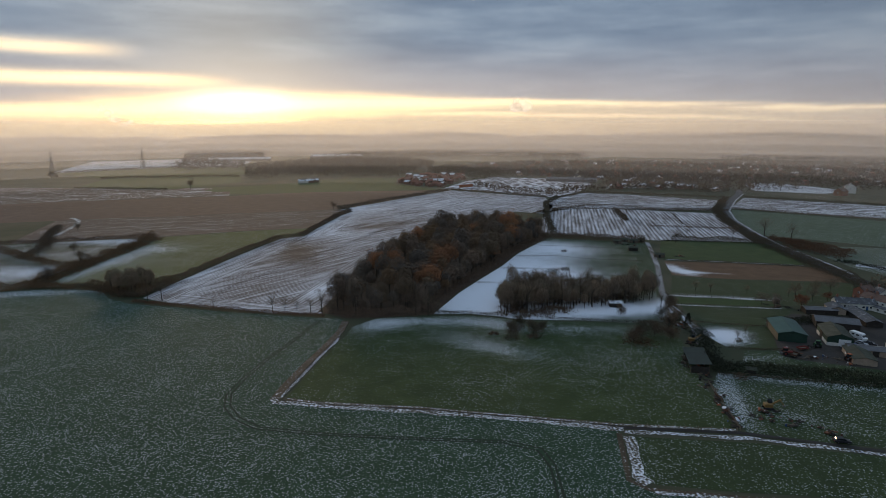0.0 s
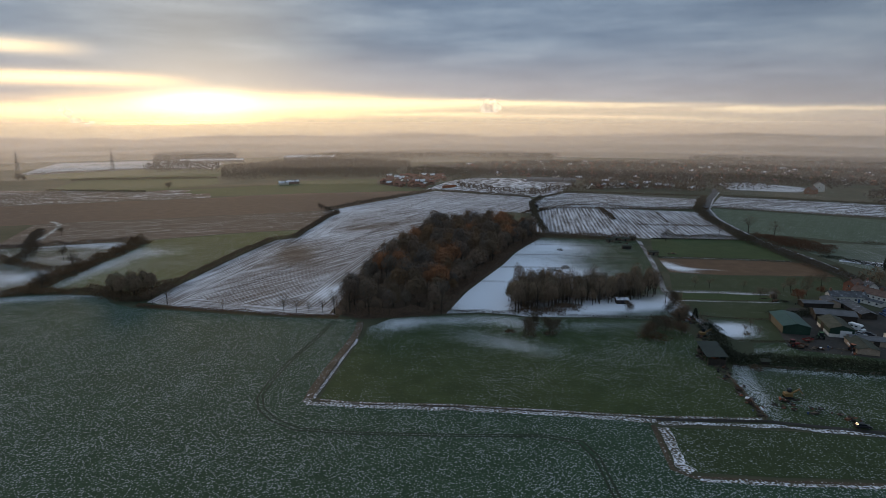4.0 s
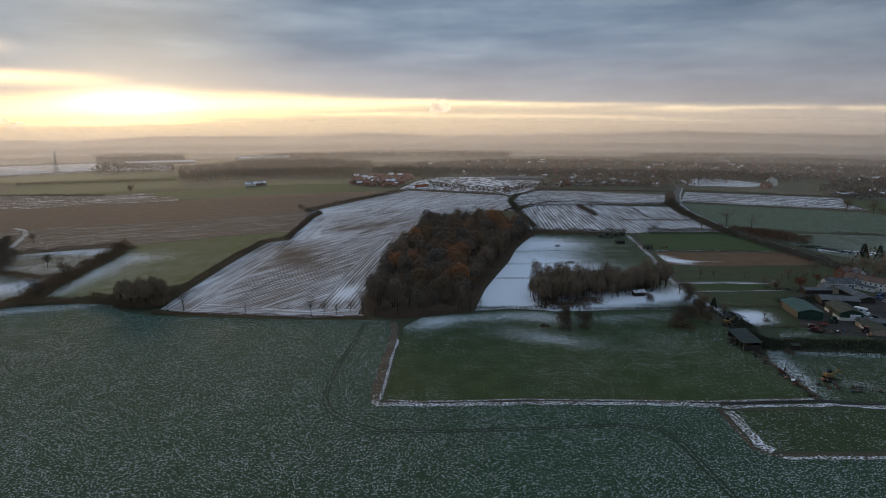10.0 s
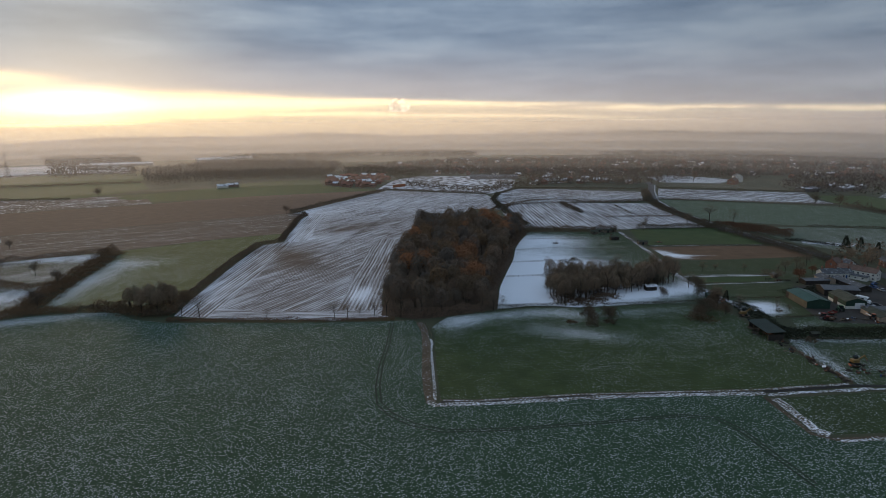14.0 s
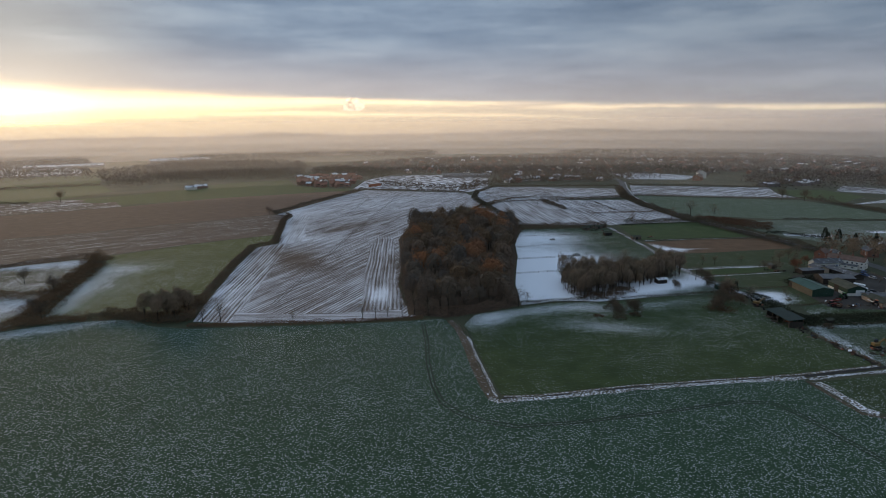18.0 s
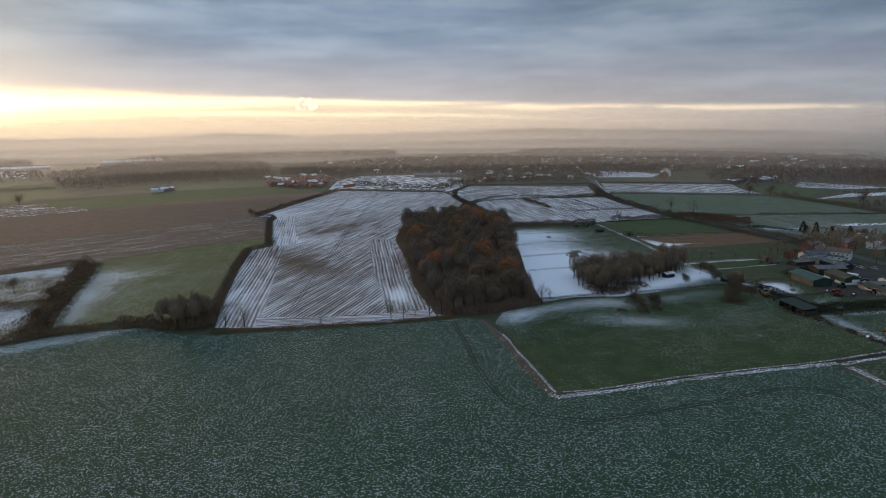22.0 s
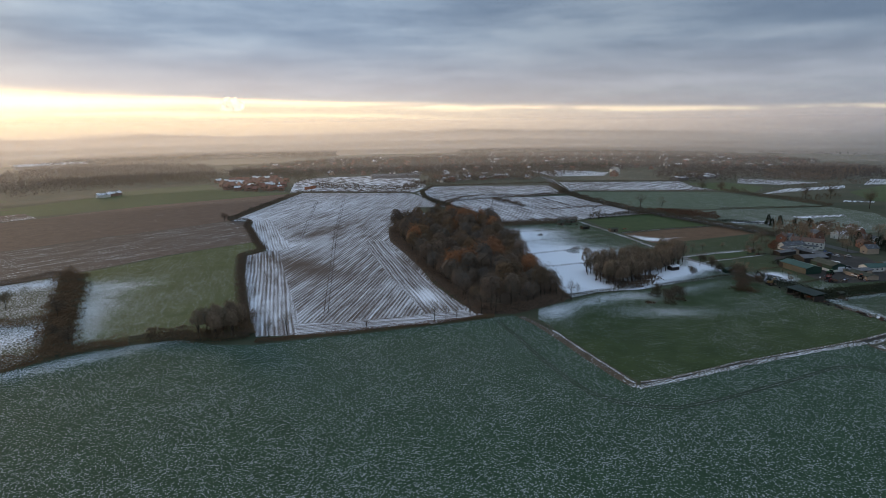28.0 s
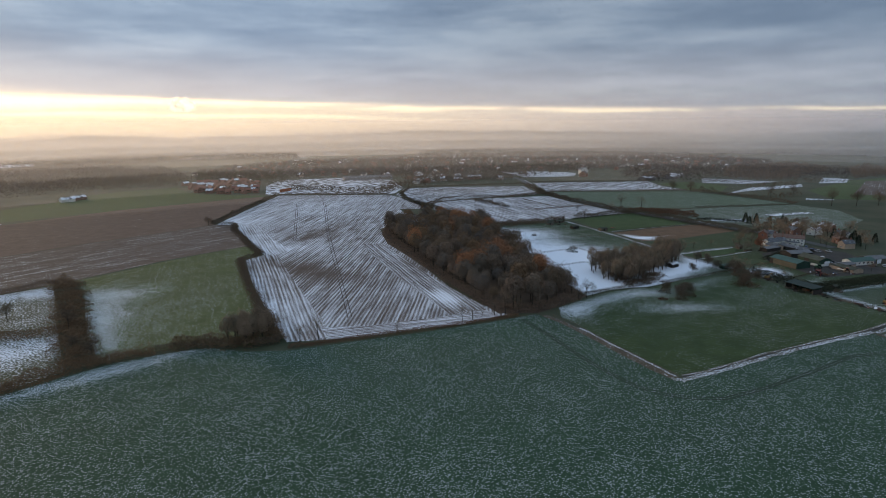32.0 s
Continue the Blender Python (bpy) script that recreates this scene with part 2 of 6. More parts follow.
def hillz(x, y):
    """Height of the far hills that close the plain."""
    r = math.hypot(x - MID.x, y - MID.y)
    a = math.degrees(math.atan2(x - MID.x, y - MID.y))
    far = max(0.0, min(1.0, (r - 3300.0) / 1500.0))
    far = far * far * (3 - 2 * far)
    v = noise.noise(Vector((a * 0.09, 1.7, r * 0.0004))) * 0.6 + noise.noise(Vector((a * 0.33, 5.1, r * 0.001))) * 0.3
    v += 0.18 * abs(noise.noise(Vector((a * 0.8, 9.3, r * 0.002))))
    bumps = 0.5 + v + 0.75 * math.exp(-((a - 34) / 15) ** 2) + 0.35 * math.exp(-((a - 4) / 6) ** 2)
    return far * max(14.0, 52.0 * bumps + 10.0)


def ground_z(x, y):
    """The fields lie level; the plain beyond them sinks away and rises again to the hills."""
    r = math.hypot(x - MID.x, y - MID.y)
    k = max(0.0, min(1.0, (r - 750.0) / 2600.0))
    return -48.0 * k * k * (3 - 2 * k) + hillz(x, y)


def mesh_of(name, verts, faces, mats, smooth=False, index=None):
    me = bpy.data.meshes.new(name)
    me.from_pydata(verts, [], faces)
    for mt in (mats if isinstance(mats, (list, tuple)) else [mats]):
        me.materials.append(mt)
    if index:
        me.polygons.foreach_set("material_index", index)
    if smooth:
        me.polygons.foreach_set("use_smooth", [True] * len(me.polygons))
    me.update()
    return me


def build_ground():
    rings = [0, 60, 120, 200, 300, 420, 560, 720] + [720 + 70 * i for i in range(1, 61)] + [4950]
    seg = 240
    verts, faces = [(MID.x, MID.y, ground_z(MID.x, MID.y))], []
    for r in rings[1:]:
        for i in range(seg):
            a = 2 * math.pi * i / seg
            x, y = MID.x + r * math.sin(a), MID.y + r * math.cos(a)
            verts.append((x, y, ground_z(x, y)))
    for k in range(len(rings) - 1):
        for i in range(seg):
            j = (i + 1) % seg
            if k == 0:
                faces.append((0, 1 + j, 1 + i))
            else:
                o = 1 + (k - 1) * seg
                faces.append((o + i, o + j, o + seg + j, o + seg + i))
    m, n, b = surface("far_country")
    p = n.node("ShaderNodeTexCoord").outputs["Object"]
    px, py, pz = n.split(p)
    vor = n.node("ShaderNodeTexVoronoi")
    n.put(vor.inputs["Vector"], n.xyz(n.mul(px, 0.0034), n.mul(py, 0.0026), 0.0))
    pick = n.split(vor.outputs["Color"])[0]
    small = n.noise(n.xyz(px, py, 0.0), 0.02, 5.0, 0.6)
    cells = n.ramp(pick, [(0.0, (0.035, 0.05, 0.025)), (0.3, (0.055, 0.075, 0.035)), (0.45, (0.075, 0.055, 0.045)), (0.62, (0.06, 0.05, 0.04)), (0.78, (0.36, 0.37, 0.38)), (0.9, (0.12, 0.11, 0.09))])
    cells.node.color_ramp.interpolation = "CONSTANT"
    edge = n.node("ShaderNodeTexVoronoi")
    edge.feature = "DISTANCE_TO_EDGE"
    n.put(edge.inputs["Vector"], n.xyz(n.mul(px, 0.0034), n.mul(py, 0.0026), 0.0))
    col = n.mix(n.step(edge.outputs["Distance"], 0.05, 0.02), cells, (0.028, 0.024, 0.018))
    col = n.mix(n.mul(n.step(small, 0.42, 0.65), 0.6), col, (0.04, 0.042, 0.028))
    rr = n.vm("LENGTH", n.xyz(n.m("SUBTRACT", px, MID.x), n.m("SUBTRACT", py, MID.y), 0.0))
    near = n.mix(n.step(small, 0.35, 0.65), (0.034, 0.044, 0.022), (0.062, 0.062, 0.036))
    col = n.mix(n.step(rr, 1700.0, 2400.0), near, col)
    n.put(b.inputs["Base Color"], col)
    me = mesh_of("ground", verts, faces, m, smooth=True)
    tagged(new("ground", me), "wide winter farmland with hazy low hills behind", "ground", kind="structure")


def P(text):
    """Plan points from a line of text: "x,y x,y ..." in metres."""
    return [tuple(float(v) for v in q.split(",")) for q in text.split()]


def sheet(name, text, mat, label, lift=0.06, category="field", kind="structure"):
    """A field laid on the ground."""
    pts = P(text)
    bm = bmesh.new()
    f = bm.faces.new([bm.verts.new((x, y, ground_z(x, y) + lift)) for x, y in pts])
    f.normal_update()
    if sum((a[0] * b[1] - b[0] * a[1]) for a, b in zip(pts, pts[1:] + pts[:1])) < 0:
        f.normal_flip()
    bmesh.ops.triangulate(bm, faces=bm.faces[:], ngon_method="EAR_CLIP")
    if max(math.hypot(x - MID.x, y - MID.y) for x, y in pts) > 740:
        for _ in range(6):
            bmesh.ops.subdivide_edges(bm, edges=[e for e in bm.edges if e.calc_length() > 70], cuts=1)
        for v in bm.verts:
            v.co.z = ground_z(v.co.x, v.co.y) + lift + 0.15 * max(0.0, min(1.0, (math.hypot(v.co.x - MID.x, v.co.y - MID.y) - 700) / 200))
        bmesh.ops.triangulate(bm, faces=bm.faces[:])
    me = bpy.data.meshes.new(name)
    bm.to_mesh(me)
    bm.free()
    me.materials.append(mat)
    return tagged(new(name, me), label, category, kind=kind)


def ribbon(name, text, width, mat, label, lift=0.1, category="track", kind="structure", jitter=0.0):
    """A road, track or strip of ground along a line."""
    pts = [Vector(q) for q in smooth_line(P(text), 6.0)]
    verts, faces = [], []
    rnd = random.Random(name + text)
    for i, q in enumerate(pts):
        d = (pts[min(i + 1, len(pts) - 1)] - pts[max(i - 1, 0)]).normalized()
        s = Vector((-d.y, d.x))
        for k in (-1, 1):
            e = q + s * k * (width / 2 + rnd.uniform(-jitter, jitter))
            verts.append((e.x, e.y, ground_z(e.x, e.y) + lift))
        if i:
            o = 2 * i
            faces.append((o - 1, o - 2, o, o + 1))
    return tagged(new(name, mesh_of(name, verts, faces, mat)), label, category, kind=kind)


def smooth_line(pts, stride):
    """The polyline cut into pieces of about that stride."""
    out = []
    for (ax, ay), (bx, by) in zip(pts, pts[1:]):
        k = max(1, round(math.hypot(bx - ax, by - ay) / stride))
        out += [(ax + (bx - ax) * i / k, ay + (by - ay) * i / k) for i in range(k)]
    return out + [pts[-1]]


build_ground()

# ---- fields ----
GRASS_D, GRASS_L = (0.020, 0.036, 0.012), (0.036, 0.058, 0.020)
CROP_D, CROP_L = (0.017, 0.044, 0.022), (0.028, 0.062, 0.032)
SOIL_D, SOIL_L = (0.062, 0.044, 0.034), (0.110, 0.082, 0.066)

crop = field("drilled_crop", CROP_D, CROP_L, snow=0.15, rows=0.22, turn=78, gap=1.3, patchy=0.22, grain=1.65, soft=0.15, detail=2.0, fleck=0.38,
             spots=[(-215.8, 292.4, 46, 6, 8, 0.6), (-103.9, 268.4, 60, 3, -17, 0.3), (-177.3, 147.3, 90, 60, 20, 0.07), (42.3, 110.8, 50, 25, 0, 0.10)])
sheet("crop_field", "-432.0,209.7 -315.4,257.7 -273.3,279.4 -243.3,292.0 -226.7,296.9 -211.2,300.7 -194.5,300.2 -176.8,296.8 -165.7,283.4 -150.8,274.4 -129.1,269.1 -101.4,261.5 -69.8,254.5 -44,250.5 -42.5,246 -43,238 -44.5,229 -47,215 -50,200 -53.5,182 -54.5,174 -52.5,170 -39,166.3 -7,162.8 36,154.6 50,150.8 45.6,128 49.2,123 70,119.4 122.9,113.4 200.6,106.6 329.6,90.3 397.9,-156.7 -334.8,-199.7 -524.2,13.1",
      crop, "dark green winter crop dusted with snow")
paddock = field("grazed_paddock", (0.022, 0.040, 0.011), (0.040, 0.062, 0.018), snow=-0.06, rows=0.2, turn=-79, gap=1.6, patchy=0.42, grain=1.65, soft=0.16, detail=2.0, fleck=0.38,
                spots=[(-26, 243, 13, 9, 30, 1.0), (2, 247, 24, 7, 0, 0.9), (26, 240, 12, 8, -30, 0.75), (14, 222, 20, 9, -30, 0.55), (24, 212, 16, 6, -30, 0.45), (52, 236, 16, 6, -8, 0.55), (74, 235, 12, 5, -8, 0.35), (62, 205, 26, 18, 0, 0.22), (20, 185, 60, 10, -8, 0.08), (-20, 195, 22, 22, 0, -0.06)])
sheet("grazed_paddock", "-49.5,172.2 -39,169.2 -7,165.6 36,157.4 60,153 83.9,150.3 86.4,167 88.9,186.6 92.4,202.4 97,220.5 98,233 92,236.5 77,242.5 62,245 52,245.5 35,247 27,250.5 14,254.5 2,254 -28,251.5 -38,240 -39,229 -42,215 -45,200 -48,183",
      paddock, "dark green grazed paddock with patches of thin snow")
corner = field("corner_field", GRASS_D, GRASS_L, snow=-0.02, rows=0.2, turn=-79, gap=1.4, patchy=0.3, fleck=0.38, spots=[(49.7, 138, 6, 22, 5, 0.2), (112.5, 120.2, 80, 3, 9, 0.3)])
sheet("corner_field", "53,148 47.8,128.6 52,125.6 70,122.4 122.9,116.5 200.3,109.5 198.4,129.5 160,131.6 118.9,136 86.3,144.1 68.5,146.3",
      corner, "dark green field corner thinly dusted with snow")

furrow = field("ploughed_stubble", SOIL_D, SOIL_L, snow=0.40, rows=0.66, turn=39, gap=1.9, patchy=0.20, grain=1.8, soft=0.35, wander=0.25,
               spots=[(-98, 390, 15, 38, 20, -0.30), (-45, 501, 46, 12, 40, -0.16), (-73, 327, 34, 30, 20, -0.08), (-84, 457, 26, 18, 0, 0.16), (-9, 645, 90, 60, 20, 0.10), (-66, 298, 7, 16, -20, 0.22), (-41, 372, 14, 40, 14, -0.10), (-87, 593, 26, 30, 0, 0.16)])
sheet("ploughed_field", "-149.1,283.8 -145.7,310.4 -139.5,345.0 -132.5,384.5 -119.9,440.0 -104.4,449.4 -102.0,479.0 -96.9,518.6 -92.7,553.3 -84.4,579.2 -99.5,594.5 -58.3,657.2 16.7,766.0 126.7,689.8 121.1,612.5 103.8,561.4 75.3,576 64.8,541.3 75.4,497.1 43.4,498.3 4.5,487.4 -6.8,459.4 -19.9,421.4 -30.8,375.7 -40.0,343.0 -49.3,311.2 -54.5,277.6 -54.1,257.9 -77.8,258.8 -95.6,265.1 -114.4,269.5 -129.2,274.5",
      furrow, "large ploughed stubble field with snow in its furrows")
head_a = field("headland_along_hedge", SOIL_D, SOIL_L, snow=0.38, rows=0.62, turn=14, gap=1.9, patchy=0.3, grain=1.6, soft=0.38, wander=0.5, spots=[(-138, 325, 12, 50, 14, 0.14), (-100, 395, 8, 40, 14, -0.2)])
sheet("headland", "-149.1,283.8 -145.7,310.4 -139.5,345.0 -132.5,384.5 -119.9,440.0 -104.4,449.4 -97.4,444.7 -109.9,385.2 -118.8,340.7 -125.0,308.1 -130.5,286.3 -131.3,278.4", head_a, "snowy headland strip along the hedge", lift=0.11)
head_c = field("headland_below_hedge", SOIL_D, SOIL_L, snow=0.50, rows=0.55, turn=11, gap=1.9, patchy=0.3, grain=1.6, soft=0.38, wander=0.5)
sheet("headland", "-104.4,449.9 -102.0,479.0 -96.9,518.6 -92.7,553.3 -84.4,579.2 -68.6,577.8 -75.7,539.0 -80.8,499.4 -84.0,464.8 -89.5,446.9", head_c, "snowy headland strip below the upper hedge", lift=0.12)
head_d = field("headland_along_wood", SOIL_D, SOIL_L, snow=0.36, rows=0.58, turn=14, gap=1.9, patchy=0.2, grain=1.6, soft=0.36, wander=0.4, spots=[(-63, 296, 6, 14, -14, 0.4)])
sheet("headland", "-22.2,434.2 -33.1,387.5 -42.1,347.8 -51.2,308.2 -56.3,270.6 -76.1,273.1 -70.7,297.8 -62.6,337.4 -54.5,372.1 -43.5,416.8 -34.2,441.7", head_d, "headland strip ploughed along the wood", lift=0.105)
head_b = field("headland_along_ditch", SOIL_D, SOIL_L, snow=0.44, rows=0.7, turn=-72, gap=1.8, patchy=0.24, grain=1.6, soft=0.38, wander=0.2)
sheet("headland", "-133.2,277.4 -114.4,270.3 -95.6,265.9 -77.8,259.5 -58.0,258.8 -58.3,268.6 -78.0,272.0 -113.7,281.8 -131.6,292.2", head_b, "snowy headland strip along the ditch", lift=0.115)
rut = plain("dark_rut", (0.060, 0.046, 0.037), 0.9, 0.3, 0.8)
for text in ("-39.2,494.8 -77.6,395.5 -115.9,296.5", "7.5,683.4 -32.1,583.0 -71.5,482.9", "40.2,686.6 2.3,594.1 -39.2,494.8"):
    for off in (0.0, 2.0):
        ribbon("wheel_track", " ".join(f"{x + off:.1f},{y:.1f}" for x, y in P(text)), 0.4, rut, "tractor wheel track across the ploughed field", lift=0.14)
litter = field("leaf_litter", (0.045, 0.030, 0.020), (0.085, 0.058, 0.038), snow=-0.05, rows=0.3, patchy=0.4)
sheet("wood_floor", "-57,261 -53,280 -49,300 -38,350 -28,392 -19.5,432 -5,466 8,490 30,498 66,484 86,460 83,440 65,408 52,384 38,350 22,318 9,291 -3,256 -28,252 -42,251",
      litter, "brown leaf litter under the wood", lift=0.14, category="woodland floor")

strip = field("snowy_pasture", GRASS_D, GRASS_L, snow=0.04, rows=0.2, turn=-80, gap=1.6, patchy=0.34, grain=1.6, soft=0.30,
              spots=[(31.7, 272.7, 46, 36, 0, 0.95), (47.4, 341.7, 44, 42, -10, 0.85), (77.2, 401.9, 34, 30, 0, 0.75), (82.8, 262.8, 24, 9, 0, 0.85), (109.7, 265.6, 9, 16, 0, 0.6), (69.7, 321.3, 18, 14, 0, 0.3), (35.9, 308.8, 30, 30, 0, 0.4)])
sheet("snowy_pasture", "-3,256.5 14,257 27,253 35,249 52,247.5 62,247 77,244.5 98,239 107,250 112,284.3 131,340 152,416 120,426 84,438 66,408 53,384 39,350 23,318 10,291",
      strip, "pasture strips white with snow fading to green")
green = field("bright_pasture", (0.028, 0.050, 0.014), (0.048, 0.074, 0.024), snow=-0.02, rows=0.3, turn=-12, gap=2.0, patchy=0.22)
sheet("green_pasture", "167.2,430.4 239,417.8 231.7,378.1 223.9,346.5 186.4,356.1 143.9,364.3 153.4,396.4", green, "bright green winter pasture")
bracken = field("rough_brown_grass", (0.085, 0.050, 0.028), (0.14, 0.085, 0.048), snow=-0.05, rows=0.35, turn=-76, gap=2.2, patchy=0.3, spots=[(142.3, 339, 9, 20, 15, 0.75), (158.8, 330.3, 16, 5, -15, 0.45), (163.3, 341.7, 22, 22, 0, -0.1)])
sheet("brown_meadow", "142.9,360.9 186.5,353.9 224,344.2 232.3,341.2 224.5,307.9 190.2,313.4 166.8,315.9 150.5,319.8 134.4,326", bracken, "rough meadow of dead brown grass")
low = field("low_pasture", (0.030, 0.042, 0.014), (0.044, 0.060, 0.024), snow=0.0, rows=0.25, turn=-76, gap=1.8, patchy=0.35, soft=0.26, grain=2.0,
            spots=[(113.9, 223.5, 12, 9, 10, 0.75), (119.7, 230.6, 10, 6, 0, 0.4), (113.8, 236.4, 18, 12, 0, 0.12), (139.4, 345.4, 9, 20, 18, 0.5), (149.1, 336.5, 14, 6, -20, 0.6), (140.4, 282.1, 26, 2.5, -12, 0.4), (135.8, 269.4, 26, 2.5, -12, 0.3)])
sheet("low_pasture", "114.4,254.1 117.6,284.4 133.2,323.7 150.6,317.6 190.2,311.1 224.6,305.6 237.8,302.6 234.9,289.8 210.4,276 168.1,266.4 161.3,255.6 143.9,242 133.7,211.3 112.4,212.5 108.8,230.3", low, "dull green paddocks with thin snow beside the farmyard")
yardside = field("yard_paddock", GRASS_D, GRASS_L, snow=0.04, rows=0.25, turn=-72, gap=1.4, patchy=0.45, grain=1.4, fleck=0.38, spots=[(112, 202.5, 9, 3.5, 0, 0.55), (123.9, 203.8, 6, 2, 0, 0.3), (92.3, 169.6, 24, 4.5, 75, 0.7), (120.1, 182.5, 34, 3, -15, 0.6), (107.2, 157.6, 10, 4, -30, 0.4), (152.6, 164.9, 30, 12, -10, 0.12)])
sheet("yard_paddock", "91.2,181.8 97.1,190.4 122.1,183.8 145,178.2 170.8,171.6 184.3,149.9 122.5,140.5 86.3,148.5 87.6,167", yardside, "small paddock half white with snow")
strip_n = field("stubble_strips", (0.06, 0.05, 0.045), (0.11, 0.09, 0.08), snow=0.40, rows=0.75, turn=12, gap=3.2, patchy=0.30, grain=1.0, wander=0.1, soft=0.45)
sheet("stubble_field", "82,460 98,545 118,590 140,596 202,586 268,560 254,515 240,455 231,418 168,426", strip_n, "striped stubble field with lines of snow")
strip_m = field("stubble_far", (0.055, 0.045, 0.04), (0.10, 0.085, 0.075), snow=0.42, rows=0.55, turn=74, gap=4.0, patchy=0.35, grain=0.5, wander=0.3)
sheet("stubble_field", "100,565 116,625 134,684 178,736 226,718 318,658 274,580 202,589 140,598", strip_m, "far stubble field patched with snow")

meadow_w = field("west_meadow", (0.044, 0.062, 0.016), (0.072, 0.090, 0.028), snow=0.00, rows=0.3, turn=14, gap=2.4, patchy=0.40, soft=0.3, fleck=0.4,
                 spots=[(-210, 330, 8, 24, 0, 0.75), (-207, 368, 11, 24, -4, 0.85), (-203, 405, 13, 18, 8, 0.75), (-186, 400, 16, 14, 20, 0.45), (-190, 350, 18, 30, 0, 0.26), (-165, 380, 12, 30, 14, 0.10)])
sheet("west_meadow", "-213.2,305.6 -214.9,337.9 -213.6,368.3 -211.4,403.7 -212.4,446.9 -190.0,456.5 -164.7,468.1 -139.4,475.8 -106.1,483.8 -104.8,469.1 -107.4,452.2 -122.9,442.9 -135.5,384.4 -142.5,344.9 -148.6,310.3 -152.1,287.7 -165.9,289.2 -176.9,301.7 -194.6,304.6", meadow_w, "sloping green meadow with drifted snow at its edge")
rough_w = field("rough_west", (0.040, 0.045, 0.018), (0.075, 0.07, 0.034), snow=0.22, rows=0.15, patchy=0.5, grain=1.2, soft=0.3, spots=[(-248, 432.9, 60, 14, -8, 0.4), (-249.3, 334.2, 40, 16, 8, 0.4)])
sheet("rough_field", "-224.0,443.6 -250.6,436.9 -305.0,420.5 -341.7,407.6 -411.2,374.9 -402.9,294.3 -314.8,261.6 -273.1,283.3 -243.3,295.9 -224.9,302.3 -224.7,337.6 -224.4,368.0", rough_w, "rough grass field patched with snow")
lilac = field("frosty_tilth", SOIL_D, SOIL_L, snow=0.22, rows=0.62, turn=72, gap=2.4, patchy=0.2, grain=1.0, wander=0.1)
sheet("tilled_field", "-216.3,448.8 -250.4,438.9 -313.8,421.2 -345.0,525.1 -296.6,542.4 -249.8,549.9 -200.2,567.3 -135.7,583.4 -100.5,595.4 -86.4,579.1 -94.7,553.2 -98.9,518.5 -104.1,485.8 -139.4,478.8 -164.8,471.1 -190.1,459.4", lilac, "tilled field with frost along its drills")
tilth = field("bare_tilth", (0.082, 0.052, 0.038), (0.122, 0.080, 0.060), snow=0.02, rows=0.4, turn=72, gap=4.0, patchy=0.22, grain=0.5)
sheet("bare_field", "-345.0,526.0 -296.6,543.4 -249.9,550.9 -200.3,568.3 -135.7,584.3 -101.5,596.4 -60.3,658.1 12.8,764.9 -40.7,764.8 -158.9,750.3 -251.4,711.2 -337.9,686.3 -440.4,655.0 -570.6,595.6 -517.7,480.2", tilth, "bare brown tilled field")
tilth2 = field("snowy_tilth", (0.06, 0.045, 0.036), (0.095, 0.07, 0.056), snow=0.28, rows=0.6, turn=76, gap=5.0, patchy=0.5, grain=0.4)
sheet("bare_field", "-440.4,657.0 -337.9,688.3 -253.4,712.1 -281.9,800.5 -338.5,803.2 -359.1,783.4 -497.1,806.2 -613.4,821.2 -733.2,718.3 -570.6,597.5", tilth2, "far tilled field streaked with snow")
green2 = field("far_pasture", (0.036, 0.060, 0.016), (0.058, 0.085, 0.026), snow=0.0, rows=0.3, turn=60, gap=4.0, patchy=0.2)
sheet("green_pasture", "-257,728 -194,742 -121,748 -42,768 12,771 -10,790 -62,846 -66,957 -130,948 -181,918 -197,878 -262,825 -336,800", green2, "long green pasture below the village")
sheet("green_pasture", "-338.2,805.6 -294.5,885 -329.9,989.4 -433.2,980.9 -535.3,965.1 -496.8,808.6 -362.1,785.4", green2, "far green pasture")
snowf = field("white_field", (0.05, 0.05, 0.035), (0.08, 0.075, 0.06), snow=0.50, rows=0.4, turn=70, gap=5.0, patchy=0.4, grain=0.5)
sheet("green_pasture", "-549.5,968.5 -432.9,984 -335.2,991.7 -374.8,1251.3 -569.4,1262.3 -714.5,1098.6", green2, "far green field")
sheet("snow_field", "-720.1,1106.9 -576.9,1267.5 -419.5,1260.6 -481.1,1536.3 -700.9,1836.9 -966.5,1676.7", snowf, "far field white with snow")

east = field("east_pasture", (0.06, 0.085, 0.05), (0.085, 0.115, 0.07), snow=0.02, rows=0.2, turn=40, gap=3.0, patchy=0.3, soft=0.4)
sheet("east_pasture", "296,584 433,486 426,414 415,353 313,401 285,425 250,450 262,500 276,540", east, "pale green frosted pasture beyond the road")
sheet("snow_field", "300,594 358,682 498,592 457,540 446,498", strip_m, "snowy stubble strip beyond the road")
sheet("snow_field", "410,757 449,862 507,856 534,762 480,718", snowf, "white field before the town's trees")
sheet("green_pasture", "482,567 536,548 523,486 451,455 446,497", green2, "green field by the far trees")

